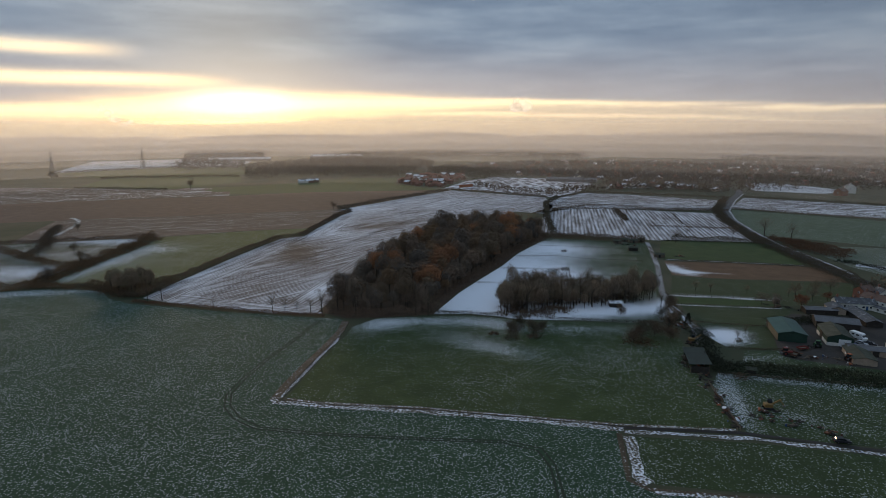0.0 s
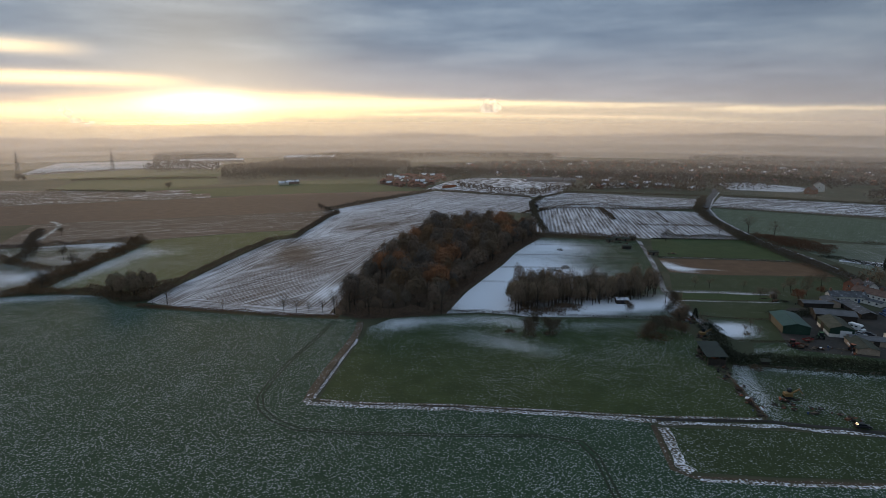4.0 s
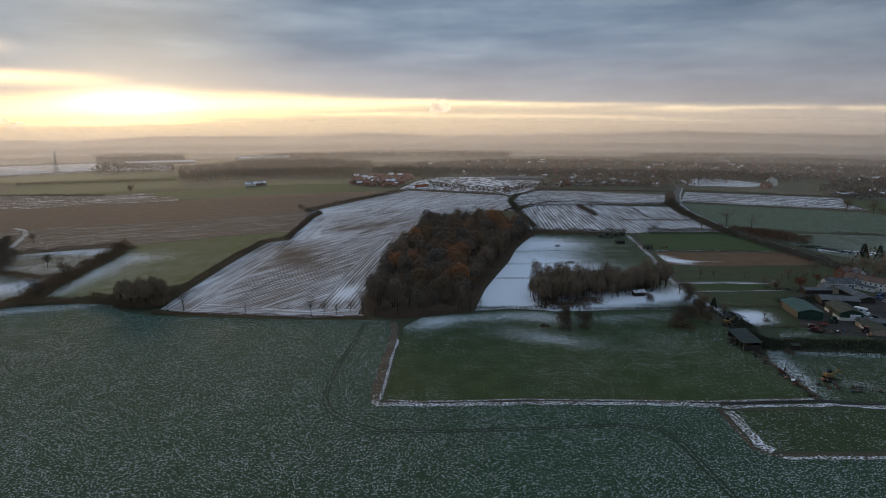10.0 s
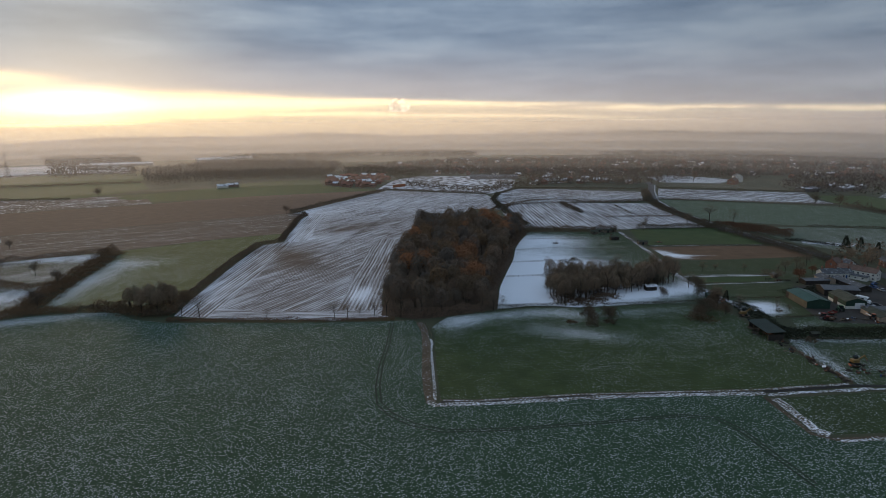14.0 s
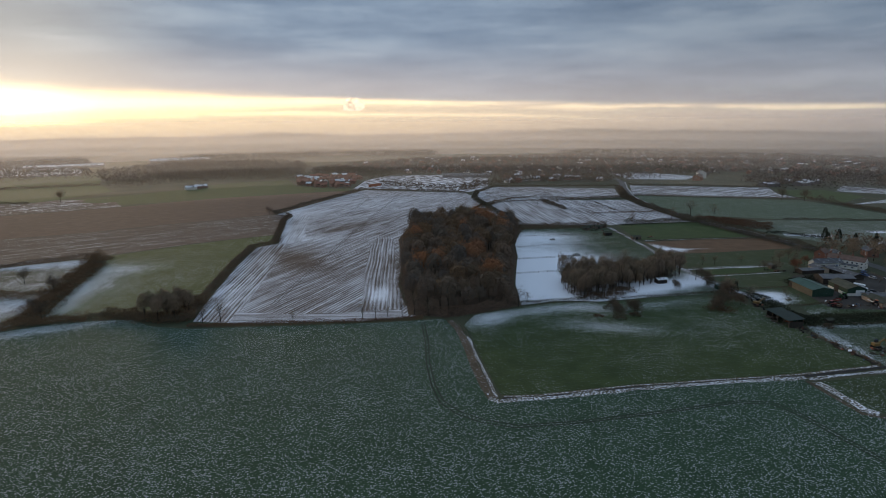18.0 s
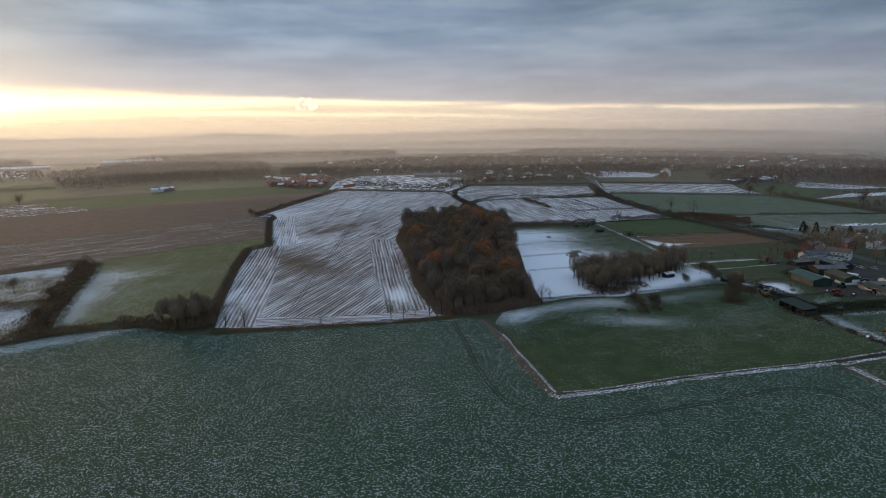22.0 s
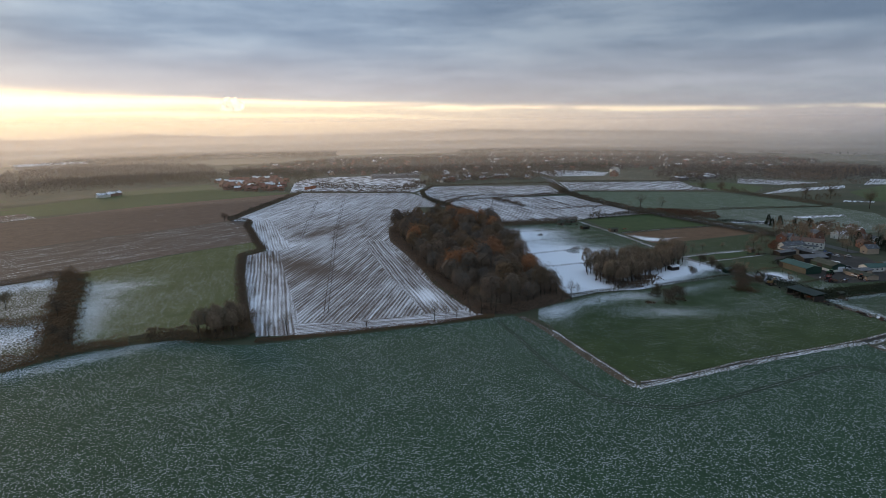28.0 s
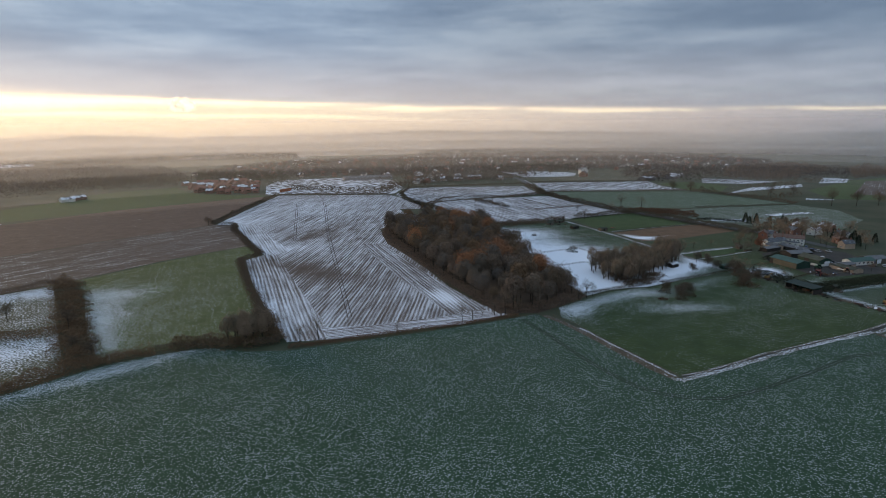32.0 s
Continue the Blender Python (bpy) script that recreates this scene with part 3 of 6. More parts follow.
eastlow = field("low_east_pasture", (0.058, 0.076, 0.046), (0.085, 0.105, 0.066), snow=0.10, rows=0.2, turn=20, gap=3.0, patchy=0.4, soft=0.4)
sheet("east_pasture", "307,398 411,351 404,308 359,270 300,262 262,300 250,345 255,390 277,405", eastlow, "frosted pasture thinly covered with snow")
sheet("green_pasture", "550,401 724,423 815,411 518,309 488,348", green2, "wide green field beyond the hedge")
sheet("ploughed_strip", "552,352 733,406 763,393 562,324", lilac, "ploughed strip across the green field", lift=0.12)
sheet("snow_field", "446,445 529,460 620,440 588,424 504,439", snowf, "strip of snow beyond the frosted pasture")
sheet("snow_field", "648,431 743,466 748,433 685,412", snowf, "small white field beside the tall tree", lift=0.14)
sheet("snow_field", "598,572 618,520 631,471 564,490 537,532", strip_m, "patchy white paddocks before the woods")
sheet("snow_field", "471,367 487,346 477,342 459,362", snowf, "line of snow along the far hedge", lift=0.14)

# ---- roads and tracks ----
asphalt = plain("worn_asphalt", (0.06, 0.06, 0.062), 0.7, 0.2, 0.3)
mud = field("muddy_track", (0.05, 0.04, 0.03), (0.09, 0.075, 0.06), snow=0.36, rows=0.5, turn=0, gap=1.8, patchy=0.5)
dirt = field("bare_earth", (0.050, 0.038, 0.024), (0.090, 0.068, 0.044), snow=0.16, rows=0.2, patchy=0.4, grain=1.4)
snowline = field("snowy_bank", (0.06, 0.05, 0.03), (0.09, 0.08, 0.05), snow=0.42, rows=0.2, patchy=0.5, grain=1.4, soft=0.25)
dark = plain("wet_ditch", (0.018, 0.016, 0.013), 0.6, 0.3, 0.5)
ROAD = "395,765 374,723 330,655 285,577 262,517 248,455 240,412 238,365 234,325 233,295 226,264 217,234"
ribbon("road", ROAD, 7.5, asphalt, "grey asphalt country road", lift=0.2, category="road")
ribbon("verge", "379,723 335,655 290,577 267,517 253,455 245,412 243,365 239,325", 2.2, snowline, "snowy verge beside the road", lift=0.16, category="verge")
ribbon("farm_track", "153,420 143,381 133,345 115,290 111,268 110,250 109,237 104,221", 3.0, mud, "muddy farm track with snow between its ruts", lift=0.16)
ribbon("ditch_path", "-42,247 -42,236 -43,229 -45.5,215 -48.8,200 -52,182 -53,171", 3.0, dirt, "bare earth path beside the paddock fence", lift=0.12)
ribbon("snow_path", "116.5,284.9 135,281.5 153.7,277.5 165.5,275", 1.6, snowline, "line of snow along the paddock path", lift=0.13, jitter=0.5)
ribbon("snow_path", "113.2,269.2 140,264.8 161.1,262.6", 1.2, snowline, "line of snow along the paddock fence", lift=0.13, jitter=0.5)
ribbon("snow_path", "145.1,364.9 188.7,356.2 223.9,347", 1.2, snowline, "line of snow below the meadow hedge", lift=0.13, jitter=0.5)
ribbon("snow_path", "170.5,433.2 209,426 238.9,419.4", 2.2, snowline, "line of snow below the hedge", lift=0.13, jitter=0.6)
ribbon("ditch_bank", "-41,226 -43.5,215 -46.5,200 -49.6,183 -51,173", 1.0, snowline, "thin line of snow along the path", lift=0.14, category="bank", jitter=0.4)
ribbon("snow_path", "-340.3,541.5 -326.6,529.8 -315.4,508.4 -308.8,486.2 -299.3,454.1", 4.0, snowline, "snowy farm track round the tilled field", lift=0.13, jitter=0.8)
sheet("green_strip", "115.5,270.4 118.2,283.3 164.4,274.4 161.7,263.8", green, "bright green paddock strip", lift=0.1)
ribbon("ditch_bank", "-54,173 -52,170 -39,167.2 -7,163.4 36,155.2 52,151.6", 2.4, snowline, "snow lying along the ditch bank", lift=0.13, category="bank", jitter=0.5)
ribbon("ditch_bank", "-49,172.4 -39,169.6 -7,165.8 36,157.6 52.1,154.3 83.9,150.9", 0.9, snowline, "thin line of snow by the fence", lift=0.14, category="bank", jitter=0.3)
ribbon("ditch", "-50,171.2 -39,168.4 -7,164.6 36,156.4 52.1,152.9 83.9,149.7 118.8,139.2 172.6,133.3", 1.6, dark, "dark wet ditch beside the paddock", lift=0.125, category="ditch")
ribbon("ditch_bank", "51.8,150.4 68.5,148.9 86.3,146.4 118.8,137.4 172.7,130.2", 2.0, snowline, "snow lying along the ditch bank", lift=0.13, category="bank", jitter=0.5)
ribbon("ditch_bank", "52.4,148 50.4,138 48.6,129 50.5,126", 3.2, snowline, "snow on the corner of the field", lift=0.13, category="bank", jitter=0.6)
ribbon("ditch", "50,149.6 47.8,138 45.8,127.5 49.5,123.6 70,120.2 122.9,114.2 187.5,108.3", 1.5, dirt, "bare brown ditch edge", lift=0.12, category="ditch")
ribbon("ditch_bank", "50.5,122.6 70,119.2 123,113.2 187.7,107", 1.4, snowline, "snow along the field edge", lift=0.13, category="bank", jitter=0.4)
pressed = plain("pressed_soil", (0.022, 0.036, 0.022), 0.9, 0.3, 0.8)
TRACK = P("-53,249 -58,226 -63.5,206 -67,188 -68,176 -65.7,168 -60.5,160.5 -52.5,154.5 -35,151 -7,148 18,146 27,142 29,134 28.5,122 28,108")
for off in (0.0, 1.6):
    ribbon("wheel_track", " ".join(f"{x - off * 0.9:.2f},{y - off * 0.6:.2f}" for x, y in TRACK), 0.6, pressed, "tractor wheel track pressed into the crop", lift=0.11)
sheet("yard_grass", "98.3,191.7 111.3,200.5 117.1,210.9 130.1,210.6 130.2,202.2 155.6,192 167.9,185 156,177.3 145,178.9 122.1,184.4", yardside, "rough grass strip between hedge and yard", lift=0.08)
concrete = plain("yard_concrete", (0.045, 0.039, 0.034), 0.85, 0.4, 0.12, snow=0.27)
sheet("yard", "130.1,210.6 143.9,242 161.3,254.4 180.4,251.5 204.5,245.2 207.9,223.9 182.2,196.4 167.9,185 155.6,192 130.2,202.2", concrete, "wet concrete farmyard with slushy snow", lift=0.1, category="yard")

# ---- plants ----
TWIG = leafy("bare_twigs", [(0.100, 0.086, 0.066), (0.220, 0.150, 0.095), (0.140, 0.122, 0.084), (0.250, 0.172, 0.112), (0.130, 0.096, 0.068), (0.180, 0.142, 0.106)])
WOODS = leafy("winter_crowns", [(0.082, 0.068, 0.056), (0.150, 0.102, 0.070), (0.105, 0.090, 0.070), (0.180, 0.118, 0.078), (0.090, 0.082, 0.072), (0.130, 0.098, 0.072)])
OAK = leafy("rusty_leaves", [(0.25, 0.110, 0.050), (0.20, 0.096, 0.048), (0.29, 0.125, 0.054), (0.17, 0.088, 0.048)])
BROWN = leafy("brown_leaves", [(0.155, 0.100, 0.056), (0.110, 0.080, 0.052), (0.175, 0.105, 0.054), (0.095, 0.072, 0.050)])
HEDGE = leafy("hedge_twigs", [(0.105, 0.074, 0.052), (0.080, 0.070, 0.046), (0.130, 0.088, 0.058), (0.075, 0.060, 0.044)])
EVER = leafy("dark_evergreen", [(0.022, 0.030, 0.018), (0.034, 0.040, 0.022), (0.020, 0.024, 0.016)])
FAR = leafy("hazy_twigs", [(0.050, 0.042, 0.036), (0.066, 0.054, 0.045), (0.058, 0.044, 0.036), (0.042, 0.038, 0.034)])
REED = leafy("russet_scrub", [(0.12, 0.060, 0.032), (0.09, 0.050, 0.030), (0.15, 0.080, 0.045)])
BARK = plain("bark", (0.055, 0.045, 0.035), 0.95, 0.4, 2.0)


def tube(verts, faces, a, b, ra, rb, sides=5):
    d = (b - a).normalized()
    u = d.orthogonal().normalized()
    w = d.cross(u)
    o = len(verts)
    for q, r in ((a, ra), (b, rb)):
        for i in range(sides):
            t = 2 * math.pi * i / sides
            verts.append(tuple(q + (u * math.cos(t) + w * math.sin(t)) * r))
    for i in range(sides):
        j = (i + 1) % sides
        faces.append((o + i, o + j, o + sides + j, o + sides + i))


def card(verts, faces, c, d, n, length, width):
    """A twig or leaf cluster: a bent kite."""
    d = d.normalized()
    s = d.cross(n)
    s = (s if s.length > 0.01 else d.orthogonal()).normalized() * width / 2
    o = len(verts)
    m = c + d * length * 0.45 + Vector((0, 0, -0.06 * length))
    verts += [tuple(c), tuple(m - s), tuple(c + d * length), tuple(m + s)]
    faces.append((o, o + 1, o + 2, o + 3))


def rand_dir(rnd):
    while True:
        v = Vector((rnd.uniform(-1, 1), rnd.uniform(-1, 1), rnd.uniform(-1, 1)))
        if 0.1 < v.length < 1:
            return v.normalized()


def tree_meshes(seed, height, spread, cards, leaf, size=(0.9, 0.28), limbs=7, base=0.3, twigs=True, dome=False):
    """Trunk with limbs, and a crown of twigs round the limbs' ends."""
    rnd = random.Random(seed)
    tv, tf, cv, cf = [], [], [], []
    top = Vector((rnd.uniform(-0.4, 0.4), rnd.uniform(-0.4, 0.4), height * 0.72))
    r0 = height * 0.017
    fork = Vector((top.x * 0.4, top.y * 0.4, height * base))
    tube(tv, tf, Vector((0, 0, -0.4)), fork, r0 * 1.25, r0, 6)
    tube(tv, tf, fork, top, r0, r0 * 0.3, 5)
    tips = [(top, Vector((0, 0, 1)))]
    for i in range(limbs):
        a = 2 * math.pi * (i + rnd.random() * 0.7) / limbs
        k = rnd.uniform(0.0, 0.75)
        start = fork.lerp(top, k)
        out = spread * rnd.uniform(0.55, 0.95) * (1 - 0.45 * k)
        end = Vector((math.cos(a) * out, math.sin(a) * out, min(height * 0.93, start.z + height * rnd.uniform(0.12, 0.42))))
        mid = start.lerp(end, 0.5) + Vector((0, 0, height * 0.04))
        tube(tv, tf, start, mid, r0 * 0.5, r0 * 0.32, 4)
        tube(tv, tf, mid, end, r0 * 0.32, r0 * 0.1, 4)
        tips += [(mid, (end - start).normalized()), (end, (end - mid).normalized())]
        for _ in range(2):
            q = mid.lerp(end, rnd.random())
            e2 = q + (rand_dir(rnd) + Vector((0, 0, 0.7))).normalized() * spread * 0.4
            tube(tv, tf, q, e2, r0 * 0.2, r0 * 0.05, 3)
            tips.append((e2, (e2 - q).normalized()))
    lumps = []
    for q, d in tips:
        lumps.append((q, d, spread * (rnd.uniform(0.42, 0.6) if dome else rnd.uniform(0.28, 0.46))))
    for i in range(cards):
        q, d, r = lumps[i % len(lumps)]
        v = rand_dir(rnd)
        if dome and i % 5 < 3:
            v.z = abs(v.z) * 1.25 - 0.30
            v.normalize()
            k = 0.9 + 0.22 * noise.noise(v * 2.2 + Vector((seed, 0, 0)))
            c = Vector((top.x * 0.6 + v.x * spread * k, top.y * 0.6 + v.y * spread * k, height * 0.60 + v.z * height * 0.38 * k))
            card(cv, cf, c, v.cross(rand_dir(rnd)) + v * 0.15, v + rand_dir(rnd) * 0.3, size[0] * rnd.uniform(0.7, 1.6), size[1] * rnd.uniform(0.8, 1.7))
            continue
        if dome:
            v.z = abs(v.z) * 1.1 - 0.1
            v.normalize()
            c = q + v * r * rnd.uniform(0.82, 1.05)
            card(cv, cf, c, v.cross(rand_dir(rnd)) + v * 0.35, v + rand_dir(rnd) * 0.35, size[0] * rnd.uniform(0.6, 1.4), size[1] * rnd.uniform(0.7, 1.5))
            continue
        c = q + v * r * rnd.random() ** 0.4
        c.z = min(height, max(height * base * 0.8, c.z))
        dd = (v + d * 0.5 + Vector((0, 0, 0.4)) + rand_dir(rnd) * 0.5) if twigs else (v + rand_dir(rnd))
        card(cv, cf, c, dd, rand_dir(rnd), size[0] * rnd.uniform(0.6, 1.4), size[1] * rnd.uniform(0.6, 1.5))
    return mesh_of("trunk", tv, tf, BARK), mesh_of("crown", cv, cf, leaf)


def tree_kind(name, label, *args, **kw):
    """One tree, built at the origin of the plan, as a thing with its parts."""
    tm, cm = tree_meshes(*args, **kw)
    e = tagged(new(name), label, "tree")
    for nm, me in (("trunk", tm), ("crown", cm)):
        o = new(nm, me)
        o.parent = e
    return e


USED = set()


def plant(kind, x, y, scale=1.0, turn=0.0, group="", label="", lift=0.0):
    """The kind itself at its first place, copies after that."""
    m = Matrix.Translation((x, y, ground_z(x, y) + lift)) @ pose(0, 0, 0, 0, 0, turn)
    if kind in USED:
        o = copy_thing(kind, m)
    else:
        USED.add(kind)
        o = kind
        o.matrix_basis = m
    o.scale = (scale, scale, scale * (0.92 + 0.16 * ((x * 7.3 + y * 3.1) % 1)))
    if group or label:
        tagged(o, label, group=group)
    return o


def inside(x, y, poly):
    hit = False
    for (ax, ay), (bx, by) in zip(poly, poly[1:] + poly[:1]):
        if (ay > y) != (by > y) and x < (bx - ax) * (y - ay) / (by - ay) + ax:
            hit = not hit
    return hit


def scatter(poly, gap, rnd):
    """Uneven places inside the outline, about that far apart."""
    xs, ys = [p[0] for p in poly], [p[1] for p in poly]
    out = []
    y, k = min(ys), 0
    while y < max(ys):
        x = min(xs) + (k % 2) * gap / 2
        while x < max(xs):
            q = (x + rnd.uniform(-0.35, 0.35) * gap, y + rnd.uniform(-0.35, 0.35) * gap)
            if inside(*q, poly):
                out.append(q)
            x += gap
        y += gap * 0.87
        k += 1
    return out


def brush(name, lines, mat, label, category, width=2.0, height=2.0, per=9, size=0.7, kind="", seed=0, rough=0.5):
    """A hedge or scrub along one or more lines, as a mass of twigs with an uneven top."""
    rnd = random.Random(seed + len(lines[0]))
    v, f = [], []
    for pts in lines:
        for (ax, ay), (bx, by) in zip(pts, pts[1:]):
            L = math.hypot(bx - ax, by - ay)
            nx, ny = -(by - ay) / max(L, 0.01), (bx - ax) / max(L, 0.01)
            for i in range(int(L * per)):
                t = rnd.random()
                s = rnd.gauss(0, 0.38)
                if abs(s) > 0.9:
                    continue
                x, y = ax + (bx - ax) * t + nx * s * width, ay + (by - ay) * t + ny * s * width
                crest = height * (1 - rough * 0.5 + rough * noise.noise(Vector((x * 0.13, y * 0.13, seed)))) * (1 - 0.55 * abs(s))
                z = crest * rnd.random() ** 0.55
                d = rand_dir(rnd) + Vector((0, 0, 0.5))
                card(v, f, Vector((x, y, ground_z(x, y) + max(0.0, z - size * 0.4))), d, rand_dir(rnd), size * rnd.uniform(0.6, 1.4), size * rnd.uniform(0.35, 0.8))
    return tagged(new(name, mesh_of(name, v, f, mat)), label, category, kind=kind)


def hedge(text, label="bare brown field hedge", **kw):
    kw["height"], kw["per"], kw["size"] = kw["height"] * 1.3, kw["per"] * 7.0, kw["size"] * 0.56
    brush("hedge", [P(text)], kw.pop("mat", HEDGE), label, "hedge", seed=len(text), **kw)


wood_kinds = [tree_kind("woodland_tree", "bare grey-brown tree in the wood", 11 + i, 15 + 1.5 * (i % 3), 4.4 + 0.5 * (i % 2), 1500, WOODS, size=(0.62, 0.36), limbs=8, base=0.2, dome=True) for i in range(4)]
brown_kinds = [tree_kind("brown_leaved_tree", "tree still holding dull brown leaves", 31 + i, 15 + 1.2 * i, 4.8, 1500, BROWN, size=(0.6, 0.36), limbs=8, dome=True) for i in range(2)]
oak_kinds = [tree_kind("oak_tree", "oak with rust-orange autumn leaves", 41 + i, 16.0, 5.6, 1700, OAK, size=(0.6, 0.36), limbs=8, dome=True) for i in range(2)]
open_kinds = [tree_kind("bare_tree", "leafless small tree by the field edge", 51 + i, 8.5 + i, 3.2, 260, TWIG, size=(0.9, 0.10), limbs=8) for i in range(3)]
far_kinds = [tree_kind("bare_tree", "distant bare tree standing alone", 61 + i, 12 + i, 5.0, 700, HEDGE, size=(1.0, 0.2), limbs=8, base=0.2) for i in range(3)]

WOOD = "-50,262 -50.6,278.7 -45.3,311.3 -36.1,343.1 -26.9,375.9 -16.0,421.6 -2.9,459.5 10.5,483.6 29.7,490.2 59.2,479.3 79,457.0 78,436 59,406 46,384 32,350 16,318 3,291 -9,258 -38,255"
rnd = random.Random(5)
for x, y in scatter(P(WOOD), 9.8, rnd):
    near_oak = min(math.hypot(x - a, y - b) for a, b in ((4, 332), (-5, 290), (-16, 400), (52, 440)))
    k = rnd.random()
    kind = rnd.choice(oak_kinds) if near_oak < 8.5 or k < 0.04 else rnd.choice(brown_kinds) if k < 0.36 else rnd.choice(wood_kinds)
    plant(kind, x, y, rnd.uniform(0.70, 1.08), rnd.uniform(0, 360), group="trees of the wood")
for x, y in smooth_line(P(WOOD + " -50,262"), 7.5)[:-1]:
    k = 5.5 / math.hypot(x - 20, y - 374)
    x, y = x + (20 - x) * k, y + (374 - y) * k
    plant(rnd.choice(wood_kinds + brown_kinds[:1]), x + rnd.uniform(-1.5, 1.5), y + rnd.uniform(-1.5, 1.5), rnd.uniform(0.5, 0.8), rnd.uniform(0, 360), group="trees of the wood")
brush("undergrowth", [P(WOOD + " -50,262")], WOODS, "brown brambles and saplings at the wood's edge", "undergrowth", width=7, height=4.5, per=70, size=0.6, kind="stuff", seed=3)

# hedges
hedge("-431.8,213.6 -315.2,261.6 -273.1,283.3 -243.3,295.9 -226.8,301.3 -211.3,304.6 -194.6,304.1", width=6.5, height=4.6, per=22, mat=BROWN, rough=0.8, size=0.9, label="thick overgrown hedge along the crop field")
hedge("-194.6,304.1 -176.9,300.7 -168.9,293.1 -160.9,287.4 -152.0,284.7", width=4, height=3.0, per=14, size=0.8)
hedge("-150.9,277.4 -129.2,271.6 -101.5,264.0 -69.8,257.0 -52.0,253.1", width=2.4, height=1.9, per=14, size=0.6, mat=REED, label="low russet growth along the ditch")
hedge("-220.1,306.4 -219.8,337.7 -219.5,368.2 -217.3,403.6 -218.2,442.8", width=11, height=5.0, per=26, mat=BROWN, rough=0.9, size=1.0, label="broad belt of bare scrub between fields")
hedge("-152.0,285.7 -148.1,310.4 -142.0,344.9 -135.0,384.4 -122.9,440.4 -113.1,445.1 -106.4,451.3 -104.0,478.9 -98.9,518.5 -95.2,553.2 -87.4,580.1", width=4.2, height=3.4, per=14, size=0.8)
hedge("-87.4,581.1 -102.5,595.4 -60.3,659.1 14.7,768.0", width=4, height=4, per=8, size=1.0)
hedge("16.7,769.0 73.1,732.5 128.6,691.9", width=4, height=3, per=6, size=1.2)
hedge("-218.2,445.8 -250.3,437.9 -313.4,420.2 -350.2,407.3", width=4.5, height=3.5, per=10, size=0.9)
hedge("-212.3,353.5 -235.9,352.5 -265.7,371.9 -299.7,395.6", width=5, height=4, per=12, size=0.9, mat=BROWN, label="belt of brown scrub across the rough field")
hedge("-268.9,369.6 -272.9,397.1 -295.6,435.7 -317.8,487.4", width=6, height=4.5, per=10, size=1.0)
hedge("72.8,441.1 90.7,438.7 111.7,434.4 131.7,429.1 151.8,421.8", width=5, height=4.6, per=22, size=0.9, label="dark thicket of hedge above the snowy pasture")
hedge("176.6,582.3 172.3,547.4 167.9,515.5", width=4, height=4.0, per=12, size=0.9, label="dark piece of hedge inside the stubble")
hedge("92.2,560.6 110.9,587 133.9,601.9 156.7,615.9 188.5,618.1", width=2.5, height=2.2, per=7, size=0.8)
hedge("188.8,609.5 206.7,591.4 225.6,578.9 251.8,578.6 272.5,581.9 287.5,570.9", width=5, height=3.4, per=5, size=1.0, label="broken line of thorn bushes across the stubble")
hedge("225.6,557.1 218.2,526.6 210.6,496.5", width=1.6, height=1.3, per=5, size=0.6)
hedge("178.8,487.6 209,480.9 240.7,475.3", width=2.4, height=2.0, per=8, size=0.7)
hedge("175,430.8 200,425.6 225.2,419.3 241.4,416.8", width=4.5, height=4.2, per=16, size=0.9, label="bare hedge between stubble and pasture")
hedge("102.8,559.3 121.5,585.8 139.3,594.6 170.2,591.9 202.5,587.2 288.3,576", width=2.5, height=2.0, per=6, size=0.8)
hedge("140.5,682.6 116.6,631 106.9,573.2 104.9,559.5 100.8,541.5 90.6,457", width=4.5, height=4.5, per=7, size=1.2)
hedge("140.5,684.4 186.2,738.3 234.4,724.4 341.9,680.3", width=3, height=2.5, per=5, size=1.2)
hedge("322,655 278,577 255,517 241,455 233,412 231,365 227,325 226,295 219,264", width=7, height=5, per=12, size=1.1, label="tall bare hedge along the road")
hedge("143.9,364.3 186.5,355 224,345.4", width=1.6, height=1.2, per=5, size=0.6)
hedge("-497,807 -359.1,783.4", width=3, height=2.5, per=3, size=1.4)
hedge("-549.7,966.2 -433,982.5 -331.3,990.7", width=4, height=4, per=3, size=1.8)
hedge("-720.2,1103.5 -573.2,1264.9 -419.6,1258.9", width=4, height=4, per=2, size=2.2)
hedge("313,400 362,377 412,352", width=2.4, height=1.8, per=6, size=0.8, label="thin hedge across the frosted pasture")
hedge("300,590 366,545 446,496", width=2.4, height=1.8, per=5, size=0.9, label="low hedge below the snowy strip")
hedge("358,686 430,640 500,594", width=3, height=2.6, per=5, size=1.0, label="hedge above the snowy strip")
hedge("446,492 440,455 430,414 418,352", width=5, height=4, per=5, size=1.2, label="overgrown hedge closing the pasture")
brush("scrub", [P("250,432 258,404 262,384"), P("256,424 268,398 274,376"), P("246,405 254,385 262,364")], REED, "belt of russet scrub beside the road", "scrub", width=8, height=5, per=40, size=0.9, seed=9)


